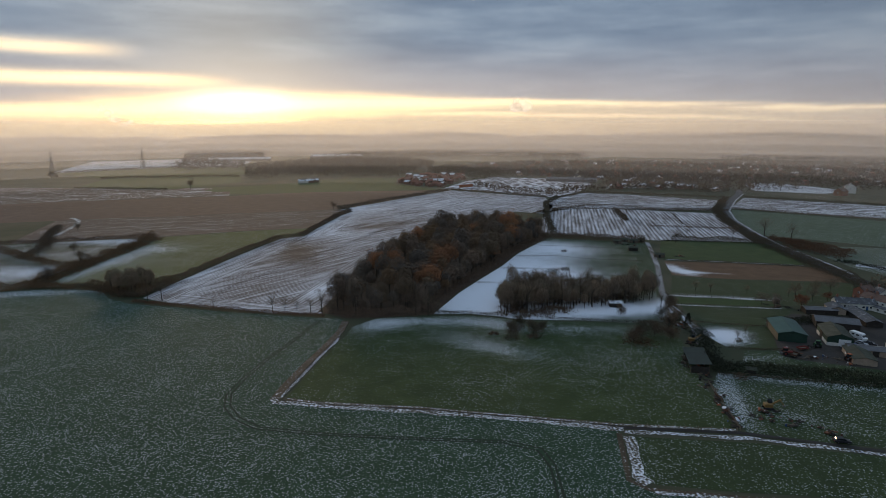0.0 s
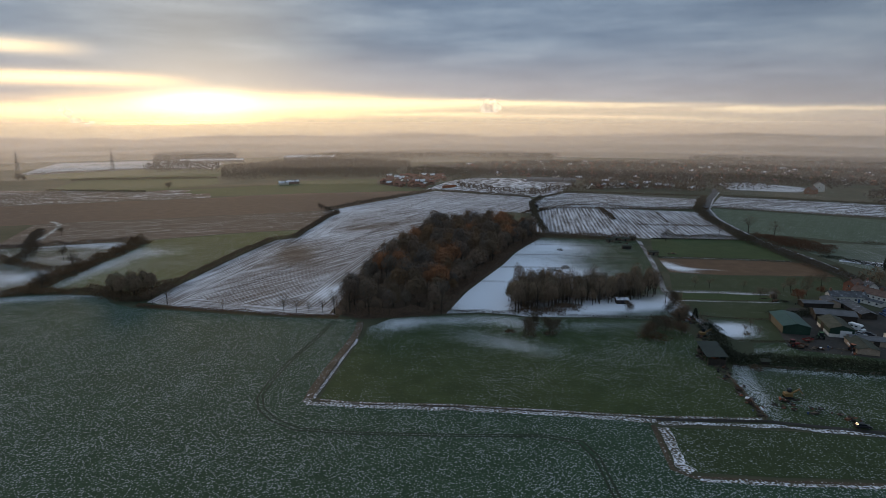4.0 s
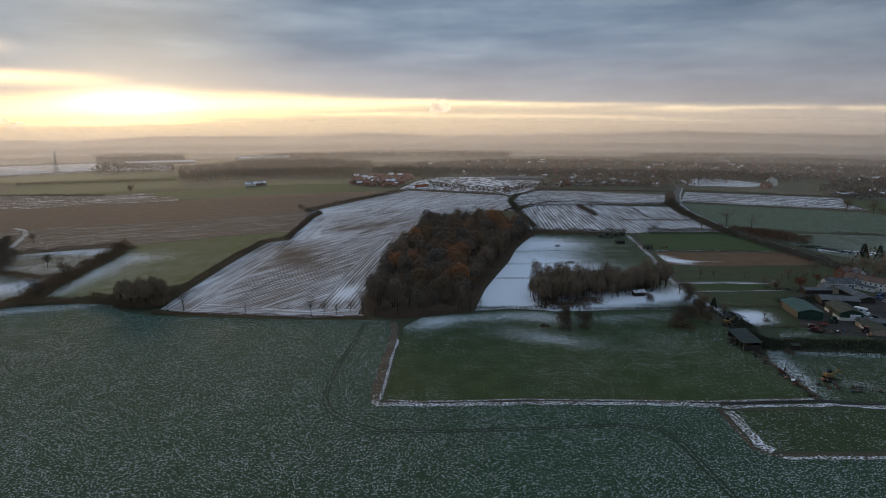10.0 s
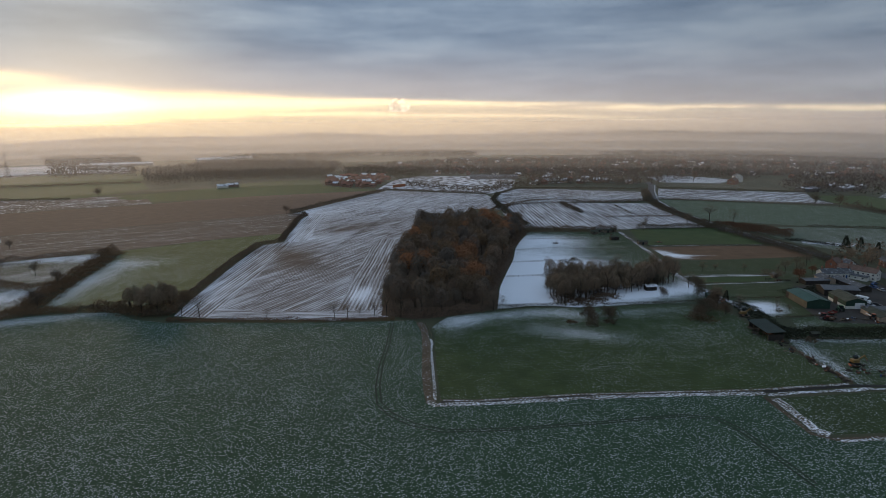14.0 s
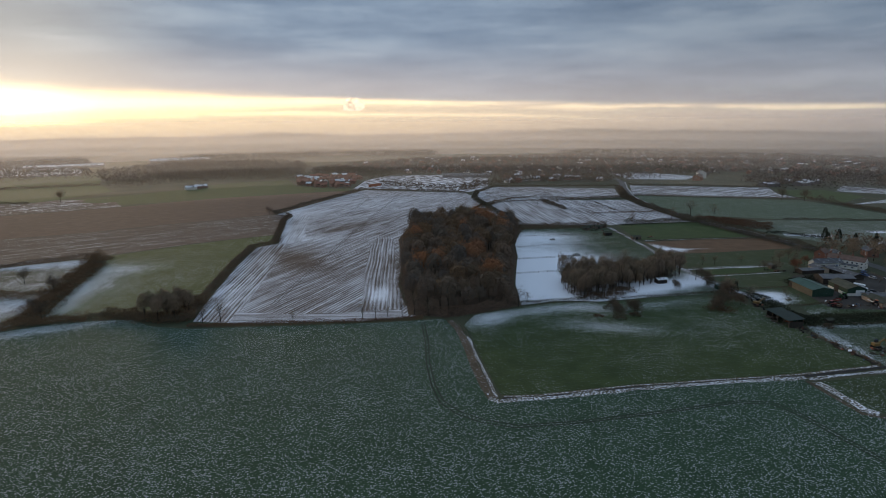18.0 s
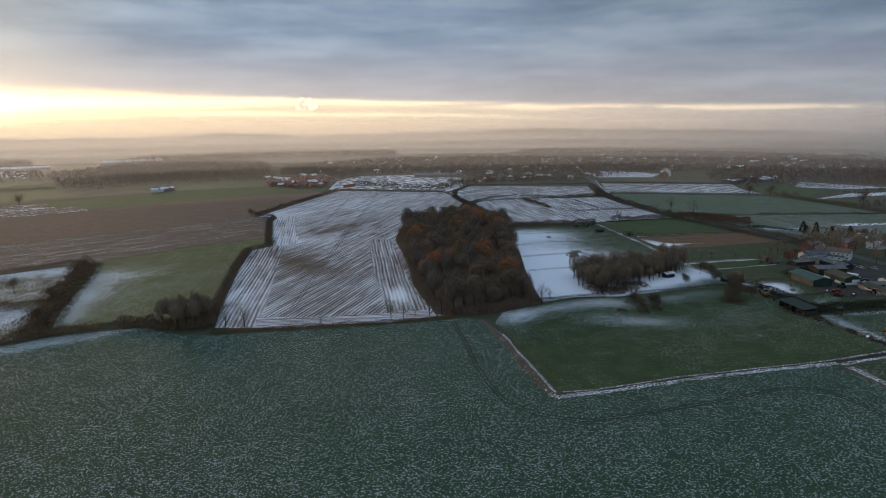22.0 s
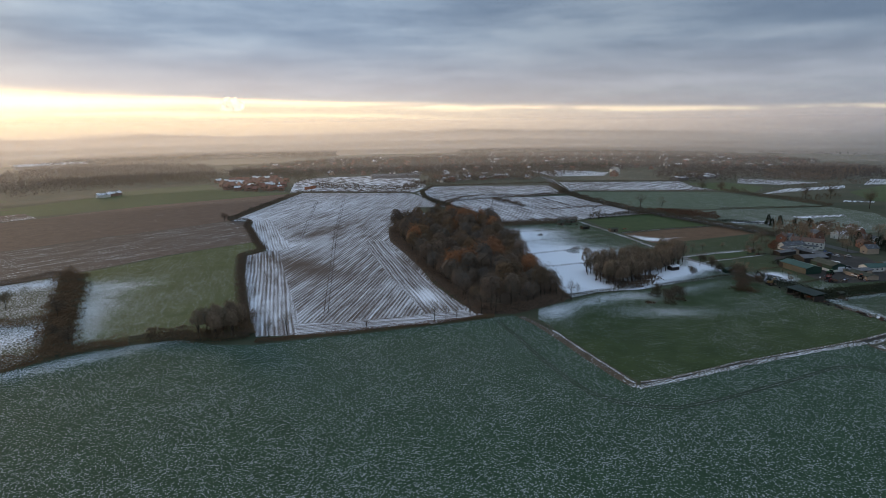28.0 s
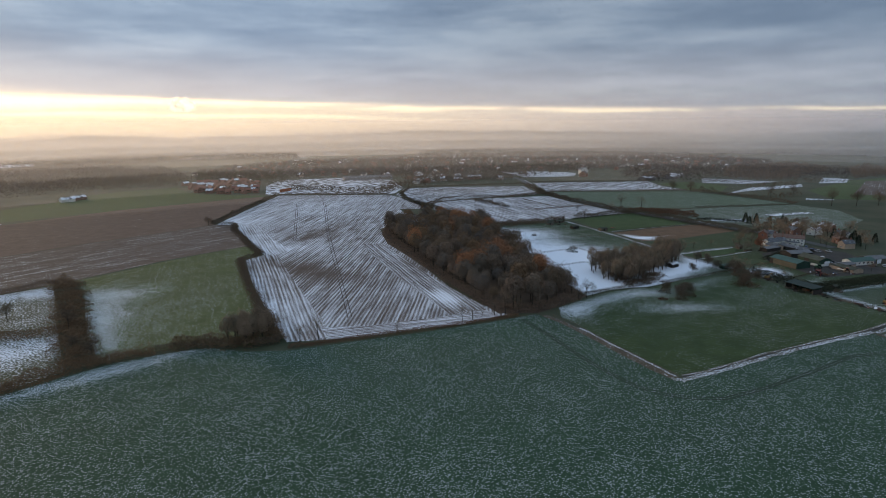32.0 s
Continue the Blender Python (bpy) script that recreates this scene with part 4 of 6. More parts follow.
# ---- building things from parts ----
WHITE = plain("white_render", (0.62, 0.60, 0.55), 0.85, 0.15, 0.5)
BRICK = plain("red_brick", (0.21, 0.115, 0.085), 0.9, 0.25, 0.9)
PALEBRICK = plain("pale_brick", (0.36, 0.28, 0.21), 0.9, 0.2, 0.9)
SLATE = plain("wet_slate", (0.075, 0.078, 0.085), 0.6, 0.3, 0.6, snow=0.36)
TILE = plain("clay_tiles", (0.125, 0.082, 0.066), 0.85, 0.3, 0.6, snow=0.26)
SNOWROOF = plain("snowy_roof", (0.10, 0.095, 0.09), 0.8, 0.2, 0.25, snow=0.52)
GREENTIN = plain("green_sheet_roof", (0.032, 0.076, 0.062), 0.5, 0.2, 0.25)
GREENWALL = plain("dark_green_cladding", (0.020, 0.048, 0.034), 0.6, 0.2, 0.3)
BEIGE = plain("beige_cladding", (0.105, 0.092, 0.066), 0.7, 0.2, 0.3)
GREYTIN = plain("grey_sheet_roof", (0.11, 0.11, 0.115), 0.5, 0.3, 0.3, snow=0.25)
MOSSROOF = plain("mossy_roof", (0.058, 0.062, 0.046), 0.9, 0.4, 0.4)
DARKWOOD = plain("dark_boards", (0.045, 0.038, 0.032), 0.9, 0.35, 1.0)
TIMBER = plain("weathered_timber", (0.15, 0.12, 0.09), 0.9, 0.35, 2.0)
RUST = plain("rusty_metal", (0.115, 0.055, 0.034), 0.8, 0.4, 1.5)
STEEL = plain("dull_steel", (0.16, 0.165, 0.17), 0.5, 0.3, 1.5, metal=0.5)
BLACK = plain("black_rubber", (0.018, 0.018, 0.018), 0.8, 0.2, 2.0)
REDPAINT = plain("red_paint", (0.19, 0.038, 0.032), 0.45, 0.25, 1.0)
BLUEPAINT = plain("blue_paint", (0.03, 0.075, 0.19), 0.4, 0.2, 1.0)
YELLOW = plain("yellow_paint", (0.20, 0.125, 0.045), 0.5, 0.25, 1.0)
ORANGE = plain("orange_paint", (0.30, 0.085, 0.030), 0.5, 0.2, 1.0)
SILVER = plain("silver_paint", (0.38, 0.39, 0.41), 0.35, 0.1, 1.0, metal=0.3)
WHITEPAINT = plain("white_paint", (0.68, 0.69, 0.70), 0.4, 0.1, 1.0)
BLUETARP = plain("blue_sheet", (0.05, 0.12, 0.30), 0.5, 0.2, 1.0)
SNOWCAP = plain("settled_snow", SNOW, 0.7, 0.08, 1.0)


def glazing(name, colour, rough):
    m, n, b = surface(name, rough)
    b.inputs["Base Color"].default_value = (*colour, 1)
    b.inputs["Specular IOR Level"].default_value = 0.8
    return m


GLASS = glazing("dark_glazing", (0.02, 0.024, 0.028), 0.06)


def part(name, bm_or_mesh, material, parent, label=""):
    """Links a mesh as one part under a thing or a part."""
    if isinstance(bm_or_mesh, bmesh.types.BMesh):
        me = bpy.data.meshes.new(name)
        bm_or_mesh.to_mesh(me)
        bm_or_mesh.free()
    else:
        me = bm_or_mesh
    if not me.materials:
        me.materials.append(material)
    o = new(name, me)
    o.parent = parent
    if label:
        o["label"] = label
    return o


def block(sx, sy, sz, cx=0, cy=0, cz=0, turn=None, bevel=0.0):
    """A box of that size about that centre, its edges eased where bevel is given."""
    bm = bmesh.new()
    bmesh.ops.create_cube(bm, size=1)
    bmesh.ops.scale(bm, vec=(sx, sy, sz), verts=bm.verts)
    if bevel:
        bmesh.ops.bevel(bm, geom=bm.edges[:], offset=bevel, segments=1, affect="EDGES")
    if turn is not None:
        bmesh.ops.transform(bm, matrix=turn, verts=bm.verts)
    bmesh.ops.translate(bm, vec=(cx, cy, cz), verts=bm.verts)
    return bm


def prism(profile, length, axis="y"):
    """A closed side profile of (across, up) points drawn out along y."""
    bm = bmesh.new()
    a = [bm.verts.new((x, -length / 2, z)) for x, z in profile]
    b = [bm.verts.new((x, length / 2, z)) for x, z in profile]
    k = len(profile)
    bm.faces.new(a)
    bm.faces.new(b[::-1])
    for i in range(k):
        bm.faces.new((a[i], b[i], b[(i + 1) % k], a[(i + 1) % k]))
    bmesh.ops.recalc_face_normals(bm, faces=bm.faces)
    return bm


def drum(radius, depth, centre, axis="x", sides=14):
    bm = bmesh.new()
    bmesh.ops.create_cone(bm, cap_ends=True, segments=sides, radius1=radius, radius2=radius, depth=depth)
    if axis == "x":
        bmesh.ops.rotate(bm, matrix=Matrix.Rotation(math.pi / 2, 3, "Y"), verts=bm.verts)
    if axis == "y":
        bmesh.ops.rotate(bm, matrix=Matrix.Rotation(math.pi / 2, 3, "X"), verts=bm.verts)
    bmesh.ops.translate(bm, vec=centre, verts=bm.verts)
    return bm


def thing(name, label, category, x, y, turn=0.0, group=""):
    """An empty at the base of a thing; x and y in metres, turn in degrees clockwise."""
    e = tagged(new(name), label, category, group)
    e.matrix_basis = pose(x, y, ground_z(x, y), 0, 0, -turn)
    e.empty_display_size = 0.5
    return e


def stand(ob, x, y, turn=0.0, lift=0.0):
    return copy_thing(ob, pose(x, y, ground_z(x, y) + lift, 0, 0, -turn))


def gable(name, label, category, x, y, w, l, eave, ridge, turn, wall, roof, doors=(), windows=(), chimneys=(), skirt=None, gable_wall=None, group="", over=0.35, opening=None):
    """A building with its ridge along its own y. doors, windows: (side, along, bottom, width, height); side in 'w', 'e', 's', 'n'."""
    if category in ("barn", "shed"):
        eave, ridge = eave * 0.86, ridge * 0.86
    e = thing(name, label, category, x, y, turn, group)
    t = 0.2
    for s in (-1, 1):
        part("side_wall", block(t, l - 2 * t, eave + 0.5, s * (w / 2 - t / 2), 0, eave / 2 - 0.25), wall, e)
        g = prism([(-w / 2, -0.5), (w / 2, -0.5), (w / 2, eave), (0, ridge - 0.03), (-w / 2, eave)], t)
        bmesh.ops.translate(g, vec=(0, s * (l / 2 - t / 2), 0), verts=g.verts)
        part("end_wall", g, gable_wall or wall, e)
        run = math.hypot(w / 2, ridge - eave) + over
        a = math.atan2(ridge - eave, w / 2)
        m = Matrix.Rotation(s * a, 3, "Y")
        cx, cz = s * (run / 2) * math.cos(a), ridge - (run / 2) * math.sin(a)
        part("roof_slope", block(run, l + 2 * over, 0.12, cx, 0, cz + 0.07, m), roof, e)
    part("ridge_cap", block(0.34, l + 2 * over, 0.10, 0, 0, ridge + 0.12, bevel=0.03), roof, e)
    if skirt:
        for s in (-1, 1):
            part("plinth", block(0.06, l - 0.1, 1.5, s * (w / 2 + 0.03), 0, 0.7), skirt, e, "pale lower wall panels")
            part("plinth", block(w - 0.1, 0.06, 1.5, 0, s * (l / 2 + 0.03), 0.7), skirt, e, "pale lower wall panels")

    def on(side, along, z, depth):
        return {"w": (-w / 2 - depth, along, z), "e": (w / 2 + depth, along, z), "s": (along, -l / 2 - depth, z), "n": (along, l / 2 + depth, z)}[side]

    for side, along, z, ww, hh, mt in doors:
        hh = min(hh, eave - 0.15)
        sz = (0.08, ww, hh) if side in "we" else (ww, 0.08, hh)
        d = part("door", block(*sz, *on(side, along, z + hh / 2, 0.07), bevel=0.02), mt, e)
        hz = (0.06, 0.08, 0.3) if side in "we" else (0.08, 0.06, 0.3)
        part("handle", block(*hz, *on(side, along + ww * 0.36, z + hh * 0.48, 0.13)), STEEL, d)
    for side, along, z, ww, hh in windows:
        big, small = ((0.08, ww, hh), (0.03, ww - 0.16, hh - 0.16)) if side in "we" else ((ww, 0.08, hh), (ww - 0.16, 0.03, hh - 0.16))
        f = part("window", block(*big, *on(side, along, z + hh / 2, 0.02)), WHITEPAINT, e)
        part("pane", block(*small, *on(side, along, z + hh / 2, 0.06)), GLASS, f)
    for along, cw in chimneys:
        c = part("chimney", block(0.7, cw, 1.5, 0, along, ridge + 0.6, bevel=0.03), BRICK, e)
        part("chimney_pot", drum(0.13, 0.4, (0, along, ridge + 1.53), "z", 8), TILE, c)
    return e


def ground_block(name, label, category, x, y, sx, sy, sz, turn, mat, group=""):
    e = thing(name, label, category, x, y, turn, group)
    part("body", block(sx, sy, sz, 0, 0, sz / 2, bevel=min(sx, sy, sz) * 0.08), mat, e)
    return e


# ---- the farmyard ----
gable("barn", "steel barn with green sheet roof and beige side", "barn", 143.3, 228.4, 10.4, 19.0, 4.0, 5.4, 17, BEIGE, GREENTIN, gable_wall=GREENWALL,
      doors=[("s", 0.0, 0.0, 4.6, 3.6, GREENWALL), ("w", 8.3, 0.0, 2.6, 3.0, DARKWOOD)])
gable("barn", "old barn with mossy roof and white lower panels", "barn", 159.1, 221.7, 9.0, 15.5, 4.2, 6.0, 20, GREENWALL, MOSSROOF, skirt=WHITE,
      doors=[("w", 1.0, 0.0, 3.6, 3.8, DARKWOOD), ("s", 1.5, 0.0, 4.2, 3.0, WHITEPAINT)])
gable("barn", "barn with weathered grey sheet roof", "barn", 169.5, 236.9, 9.0, 16.0, 3.8, 5.2, 112, DARKWOOD, GREYTIN, doors=[("s", 0, 0, 3, 3, DARKWOOD)])
gable("barn", "long dark shed with grey roof", "shed", 187.7, 245.8, 6.5, 21.0, 2.7, 4.0, 12, DARKWOOD, SLATE, doors=[("w", 3, 0, 2.4, 2.4, DARKWOOD), ("w", -6, 0, 2.4, 2.4, DARKWOOD)])
gable("shed", "low black shed with pale sheet roof", "shed", 174.9, 256, 5.5, 13.5, 2.6, 3.3, 100, DARKWOOD, GREYTIN, doors=[("e", 0, 0, 2.4, 2.2, DARKWOOD)])
gable("shed", "low grey shed with slate roof", "shed", 183.2, 257.5, 6.5, 9.0, 2.8, 4.4, 20, PALEBRICK, SLATE, windows=[("w", 1, 1, 1, 0.9)])
gable("shed", "low mossy-roofed shed in the yard", "shed", 155.4, 202.3, 7.5, 14.0, 2.6, 3.6, 20, PALEBRICK, MOSSROOF, doors=[("w", 0, 0, 2.2, 2.1, DARKWOOD)])
gable("shed", "low shed with pale sheet roof", "shed", 161.9, 207.3, 6.0, 13.0, 2.7, 3.5, 110, PALEBRICK, GREYTIN, doors=[("e", 2, 0, 2.2, 2.1, DARKWOOD)])
gable("workshop", "long white building with green roof", "workshop", 178.8, 205.4, 7.0, 17.0, 2.6, 4.0, 112, WHITE, GREENTIN,
      windows=[("e", -6 + 3 * i, 1.0, 1.3, 1.0) for i in range(5)], doors=[("e", 8, 0, 1.2, 2.1, BLUEPAINT)])
gable("shed", "grey-roofed store beside the white building", "shed", 191.7, 202.8, 9.0, 14.0, 3.2, 4.6, 112, BEIGE, GREYTIN, doors=[("e", 0, 0, 3, 2.6, WHITEPAINT)])
gable("cottage_row", "white cottage row with slate roof", "house", 196, 263.8, 6.4, 16.5, 2.9, 4.9, 104, WHITE, SLATE,
      windows=[("e", -6.2 + 3.1 * i, 0.9, 1.2, 1.0) for i in range(5)], doors=[("e", -4.7, 0, 0.9, 1.9, DARKWOOD), ("e", 4.6, 0, 0.9, 1.9, BLUEPAINT)], chimneys=[(-7.2, 0.8), (0, 0.8), (7.2, 0.8)])
gable("terrace_house", "two-storey white terrace with brown tiled roof", "house", 208.1, 260.1, 6.8, 19.0, 4.5, 6.6, -20, WHITE, TILE,
      windows=[("w", -8.4 + 2.4 * i, 2.8, 1.0, 1.0) for i in range(8)] + [("w", -8.4 + 2.4 * i, 0.8, 1.0, 1.0) for i in (0, 2, 3, 5, 6)] + [("s", -1.5, 2.8, 0.9, 1.0), ("s", 1.5, 2.8, 0.9, 1.0), ("s", 0, 0.8, 1.2, 1.0)],
      doors=[("w", -6.0, 0, 0.85, 1.9, DARKWOOD), ("w", 1.2, 0, 0.85, 1.9, REDPAINT), ("w", 8.4, 0, 0.85, 1.9, BLUEPAINT)], chimneys=[(-8.8, 1.0), (-2.5, 1.0), (4, 1.0), (8.8, 1.0)])
gable("lean_to", "single-storey white lean-to along the terrace", "outbuilding", 203.8, 257, 3.0, 11.0, 2.2, 2.7, -20, WHITE, SLATE, windows=[("w", -3.4, 0.8, 1.1, 0.9), ("w", 0, 0.8, 1.1, 0.9), ("w", 3.4, 0.8, 1.1, 0.9)])
gable("house", "orange-red brick house with tiled roof", "house", 212.6, 280.2, 5.8, 7.5, 4.2, 6.2, 70, plain("orange_red_brick", (0.26, 0.115, 0.075), 0.9, 0.2), TILE, windows=[("e", -2.0, 2.7, 1.0, 1.0), ("e", 2.0, 2.7, 1.0, 1.0), ("e", -2.0, 0.8, 1.0, 1.0), ("s", 0, 2.6, 1.0, 1.0)], doors=[("e", 1.3, 0, 0.85, 1.9, WHITEPAINT)], chimneys=[(-3, 0.8)])
gable("house", "small white gabled house", "house", 218.8, 276.9, 5.2, 6.5, 3.6, 5.8, 10, WHITE, SLATE, windows=[("s", 0, 2.5, 1.0, 1.0), ("s", -1.3, 0.8, 1.0, 1.0), ("w", 1, 0.8, 1.0, 1.0)], doors=[("s", 1.4, 0, 0.85, 1.9, DARKWOOD)], chimneys=[(2.4, 0.7)])
for x, y, w, l, tn, wl, rf, lb in ((246.4, 275, 6.5, 9, 30, BRICK, SLATE, "brick house among the trees with slate roof"), (257.9, 264.9, 6.5, 10, 100, WHITE, SNOWROOF, "pale bungalow with snow on its roof"), (270.1, 283, 7, 11, 60, PALEBRICK, SNOWROOF, "pale brick house with snowy roof"),
                                   (237.5, 239.3, 6.5, 9, 40, BRICK, TILE, "brick house with tiled roof by the lane"), (222.2, 229.2, 6, 8, 115, PALEBRICK, SLATE, "pale cottage with dark roof by the lane"), (255.5, 244.7, 7, 10, 20, WHITE, SLATE, "white house with slate roof by the lane"), (283.3, 267.1, 7, 10, 10, BRICK, SNOWROOF, "brick house with a snow-covered roof")):
    gable("house", lb, "house", x, y, w, l, 3.8, 5.8, tn, wl, rf, windows=[("w", -2.0, 2.5, 1.0, 0.9), ("w", 2.0, 2.5, 1.0, 0.9), ("s", 0, 0.8, 1.2, 0.9), ("w", -2.0, 0.8, 1.0, 0.9)], doors=[("w", 0.6, 0, 0.85, 1.9, DARKWOOD)], chimneys=[(l / 2 - 1, 0.8)], group="houses by the lane")


def open_shed(x, y, w, l, h, turn):
    """A pole shed, open to the paddock, under a shallow single-pitch roof."""
    e = thing("open_shed", "open pole shed with dark green sheet roof", "shed", x, y, turn)
    for i in range(5):
        yy = -l / 2 + 0.2 + i * (l - 0.4) / 4
        part("post", block(0.18, 0.18, h + 0.4, -w / 2 + 0.2, yy, h / 2 - 0.3), TIMBER, e)
        part("post", block(0.18, 0.18, h + 0.9, w / 2 - 0.2, yy, h / 2), TIMBER, e)
    part("back_wall", block(0.08, l, h - 0.2, w / 2 - 0.05, 0, h / 2 - 0.1), GREENWALL, e)
    for s in (-1, 1):
        part("end_wall", block(w - 0.6, 0.08, h - 0.6, 0.1, s * (l / 2 - 0.05), h / 2 - 0.3), DARKWOOD, e)
    part("roof", block(w + 0.9, l + 0.8, 0.12, 0, 0, h + 0.35, Matrix.Rotation(-0.08, 3, "Y")), plain("dark_green_sheet", (0.020, 0.034, 0.031), 0.75, 0.2, 0.3), e)
    for i in range(3):
        part("stacked_bale", block(1.5, 1.2, 1.1, 0.6, -l / 3 + i * l / 3, 0.55, bevel=0.12), TIMBER, e)


open_shed(92.5, 197.5, 6.5, 15.5, 3.2, 14)


# ---- vehicles and machines ----
def wheels(e, track, places, r, w):
    for yy in places:
        for s in (-1, 1):
            ty = part("wheel", drum(r, w, (s * track / 2, yy, r)), BLACK, e)
            part("rim", drum(r * 0.55, w + 0.03, (s * track / 2, yy, r), sides=10), STEEL, ty)


def car(paint, label, l=4.3, w=1.75, h=1.45, kind="car"):
    e = tagged(new(kind), label, "car")
    hull = prism([(-l / 2, 0.32), (l / 2, 0.32), (l / 2 - 0.05, 0.72), (l * 0.27, 0.92), (-l / 2 + 0.05, 0.95), (-l / 2, 0.6)], w)
    cabin = prism([(-l * 0.43, 0.9), (l * 0.25, 0.9), (l * 0.08, h - 0.05), (-l * 0.36, h - 0.05)], w - 0.22)
    top = block(l * 0.42, w - 0.28, 0.07, -l * 0.14, 0, h, bevel=0.02)
    for bm in (hull, cabin, top):
        bmesh.ops.rotate(bm, matrix=Matrix.Rotation(math.pi / 2, 3, "Z"), verts=bm.verts)
    bmesh.ops.bevel(hull, geom=hull.edges[:], offset=0.06, segments=1, affect="EDGES")
    part("body", hull, paint, e)
    part("glasshouse", cabin, GLASS, e, "dark car windows")
    part("roof", top, paint, e)
    wheels(e, w - 0.12, (l * 0.3, -l * 0.3), 0.31, 0.2)
    for s in (-1, 1):
        part("headlight", block(0.32, 0.06, 0.16, s * w * 0.34, l / 2 - 0.02, 0.66), WHITEPAINT, e)
        part("tail_light", block(0.24, 0.06, 0.16, s * w * 0.36, -l / 2 + 0.0, 0.72), REDPAINT, e)
    return e


def van(paint, label, l=6.4, w=2.2, h=2.8):
    e = tagged(new("camper_van"), label, "van")
    hull = prism([(-l / 2, 0.4), (l / 2, 0.4), (l / 2, 1.1), (l * 0.38, 1.3), (l * 0.26, 2.0), (l * 0.34, 2.35), (l * 0.24, h), (-l / 2 + 0.15, h), (-l / 2, h - 0.4)], w)
    bmesh.ops.rotate(hull, matrix=Matrix.Rotation(math.pi / 2, 3, "Z"), verts=hull.verts)
    bmesh.ops.bevel(hull, geom=hull.edges[:], offset=0.07, segments=1, affect="EDGES")
    part("body", hull, paint, e)
    for s in (-1, 1):
        for yy in (-1.6, 0.2):
            part("side_window", block(0.04, 1.1, 0.6, s * (w / 2 + 0.01), yy, 1.9), GLASS, e)
    part("windscreen", block(w - 0.4, 0.05, 0.75, 0, l * 0.335, 1.66, Matrix.Rotation(0.5, 3, "X")), GLASS, e)
    wheels(e, w - 0.2, (l * 0.3, -l * 0.28), 0.36, 0.24)
    return e


def tractor(paint, label):
    e = tagged(new("tractor"), label, "tractor")
    part("bonnet", block(0.9, 1.9, 0.8, 0, 1.1, 1.25, bevel=0.1), paint, e)
    part("chassis", block(0.6, 3.4, 0.4, 0, 0.3, 0.8), STEEL, e)
    c = part("cab", block(1.4, 1.4, 1.4, 0, -0.6, 2.1, bevel=0.1), GLASS, e, "dark glazed cab")
    part("cab_roof", block(1.5, 1.5, 0.14, 0, -0.6, 2.86, bevel=0.04), paint, c)
    part("exhaust", drum(0.06, 1.2, (0.35, 1.2, 2.0), "z", 8), BLACK, e)
    for s in (-1, 1):
        a = part("rear_wheel", drum(0.85, 0.5, (s * 0.95, -0.8, 0.85)), BLACK, e)
        part("rim", drum(0.42, 0.53, (s * 0.95, -0.8, 0.85), sides=10), paint, a)
        b = part("front_wheel", drum(0.5, 0.32, (s * 0.8, 1.5, 0.5)), BLACK, e)
        part("rim", drum(0.25, 0.35, (s * 0.8, 1.5, 0.5), sides=10), paint, b)
        part("mudguard", block(0.5, 1.5, 0.12, s * 0.95, -0.8, 1.78, bevel=0.04), paint, e)
    return e


def digger(paint, label):
    e = tagged(new("digger"), label, "excavator")
    for s in (-1, 1):
        part("track", block(0.5, 3.0, 0.7, s * 0.9, 0, 0.35, bevel=0.2), BLACK, e)
    part("house", block(2.0, 2.4, 1.1, 0, -0.2, 1.35, bevel=0.12), paint, e)
    part("cab", block(0.9, 1.2, 1.3, -0.5, 0.3, 2.4, bevel=0.08), GLASS, e)
    part("boom", block(0.35, 3.0, 0.4, 0.3, 1.9, 2.6, Matrix.Rotation(0.6, 3, "X")), paint, e)
    arm = part("dipper", block(0.28, 2.2, 0.3, 0.3, 3.5, 2.5, Matrix.Rotation(-0.9, 3, "X")), paint, e)
    part("bucket", block(0.8, 0.7, 0.6, 0.3, 4.2, 1.4, bevel=0.12), STEEL, arm)
    return e


def trailer(paint, label):
    e = tagged(new("trailer"), label, "trailer")
    part("bed", block(2.0, 4.0, 0.15, 0, 0, 0.8), TIMBER, e)
    for s in (-1, 1):
        part("side_board", block(0.06, 4.0, 0.5, s * 0.97, 0, 1.12), paint, e)
        part("end_board", block(1.9, 0.06, 0.5, 0, s * 1.97, 1.12), paint, e)
    part("drawbar", block(0.12, 1.6, 0.12, 0, 2.7, 0.7), STEEL, e)
    wheels(e, 1.9, (-0.4,), 0.38, 0.22)
    return e


def place(ob, x, y, turn):
    ob.matrix_basis = pose(x, y, ground_z(x, y) + 0.04, 0, 0, -turn)
    return ob


place(van(WHITEPAINT, "white camper van parked in the yard"), 169.5, 222.6, 160)
cars = [car(SILVER, "silver car parked by the barn"), car(BLUEPAINT, "dark blue car parked in the yard", 4.6), car(plain("black_paint", (0.02, 0.02, 0.024), 0.35, 0.1), "black car parked in the yard")]
for c, (x, y, tn) in zip(cars, ((166.6, 216.5, 150), (162.3, 214, 80), (169.8, 215.8, 135))):
    place(c, x, y, tn)
for i, (x, y, tn) in enumerate(((182.9, 193.4, 60), (179.7, 197, 75), (196.3, 240.2, 10), (195.3, 235.4, 15), (109.7, 144.2, 100), (202.7, 245.8, 70), (200.3, 230.8, 30))):
    stand(cars[(i * 2) % 3], x, y, tn, 0.04)
place(trailer(RUST, "rusty farm trailer with low sides"), 132.6, 204.7, 40)
place(tractor(plain("green_paint", (0.04, 0.12, 0.04), 0.45, 0.2), "green tractor beside the barn"), 147.3, 214.1, 20)
place(tractor(REDPAINT, "red tractor parked among machinery"), 130.8, 206.4, 100)
place(tractor(ORANGE, "old orange tractor among scrap"), 150.6, 200.3, 70)
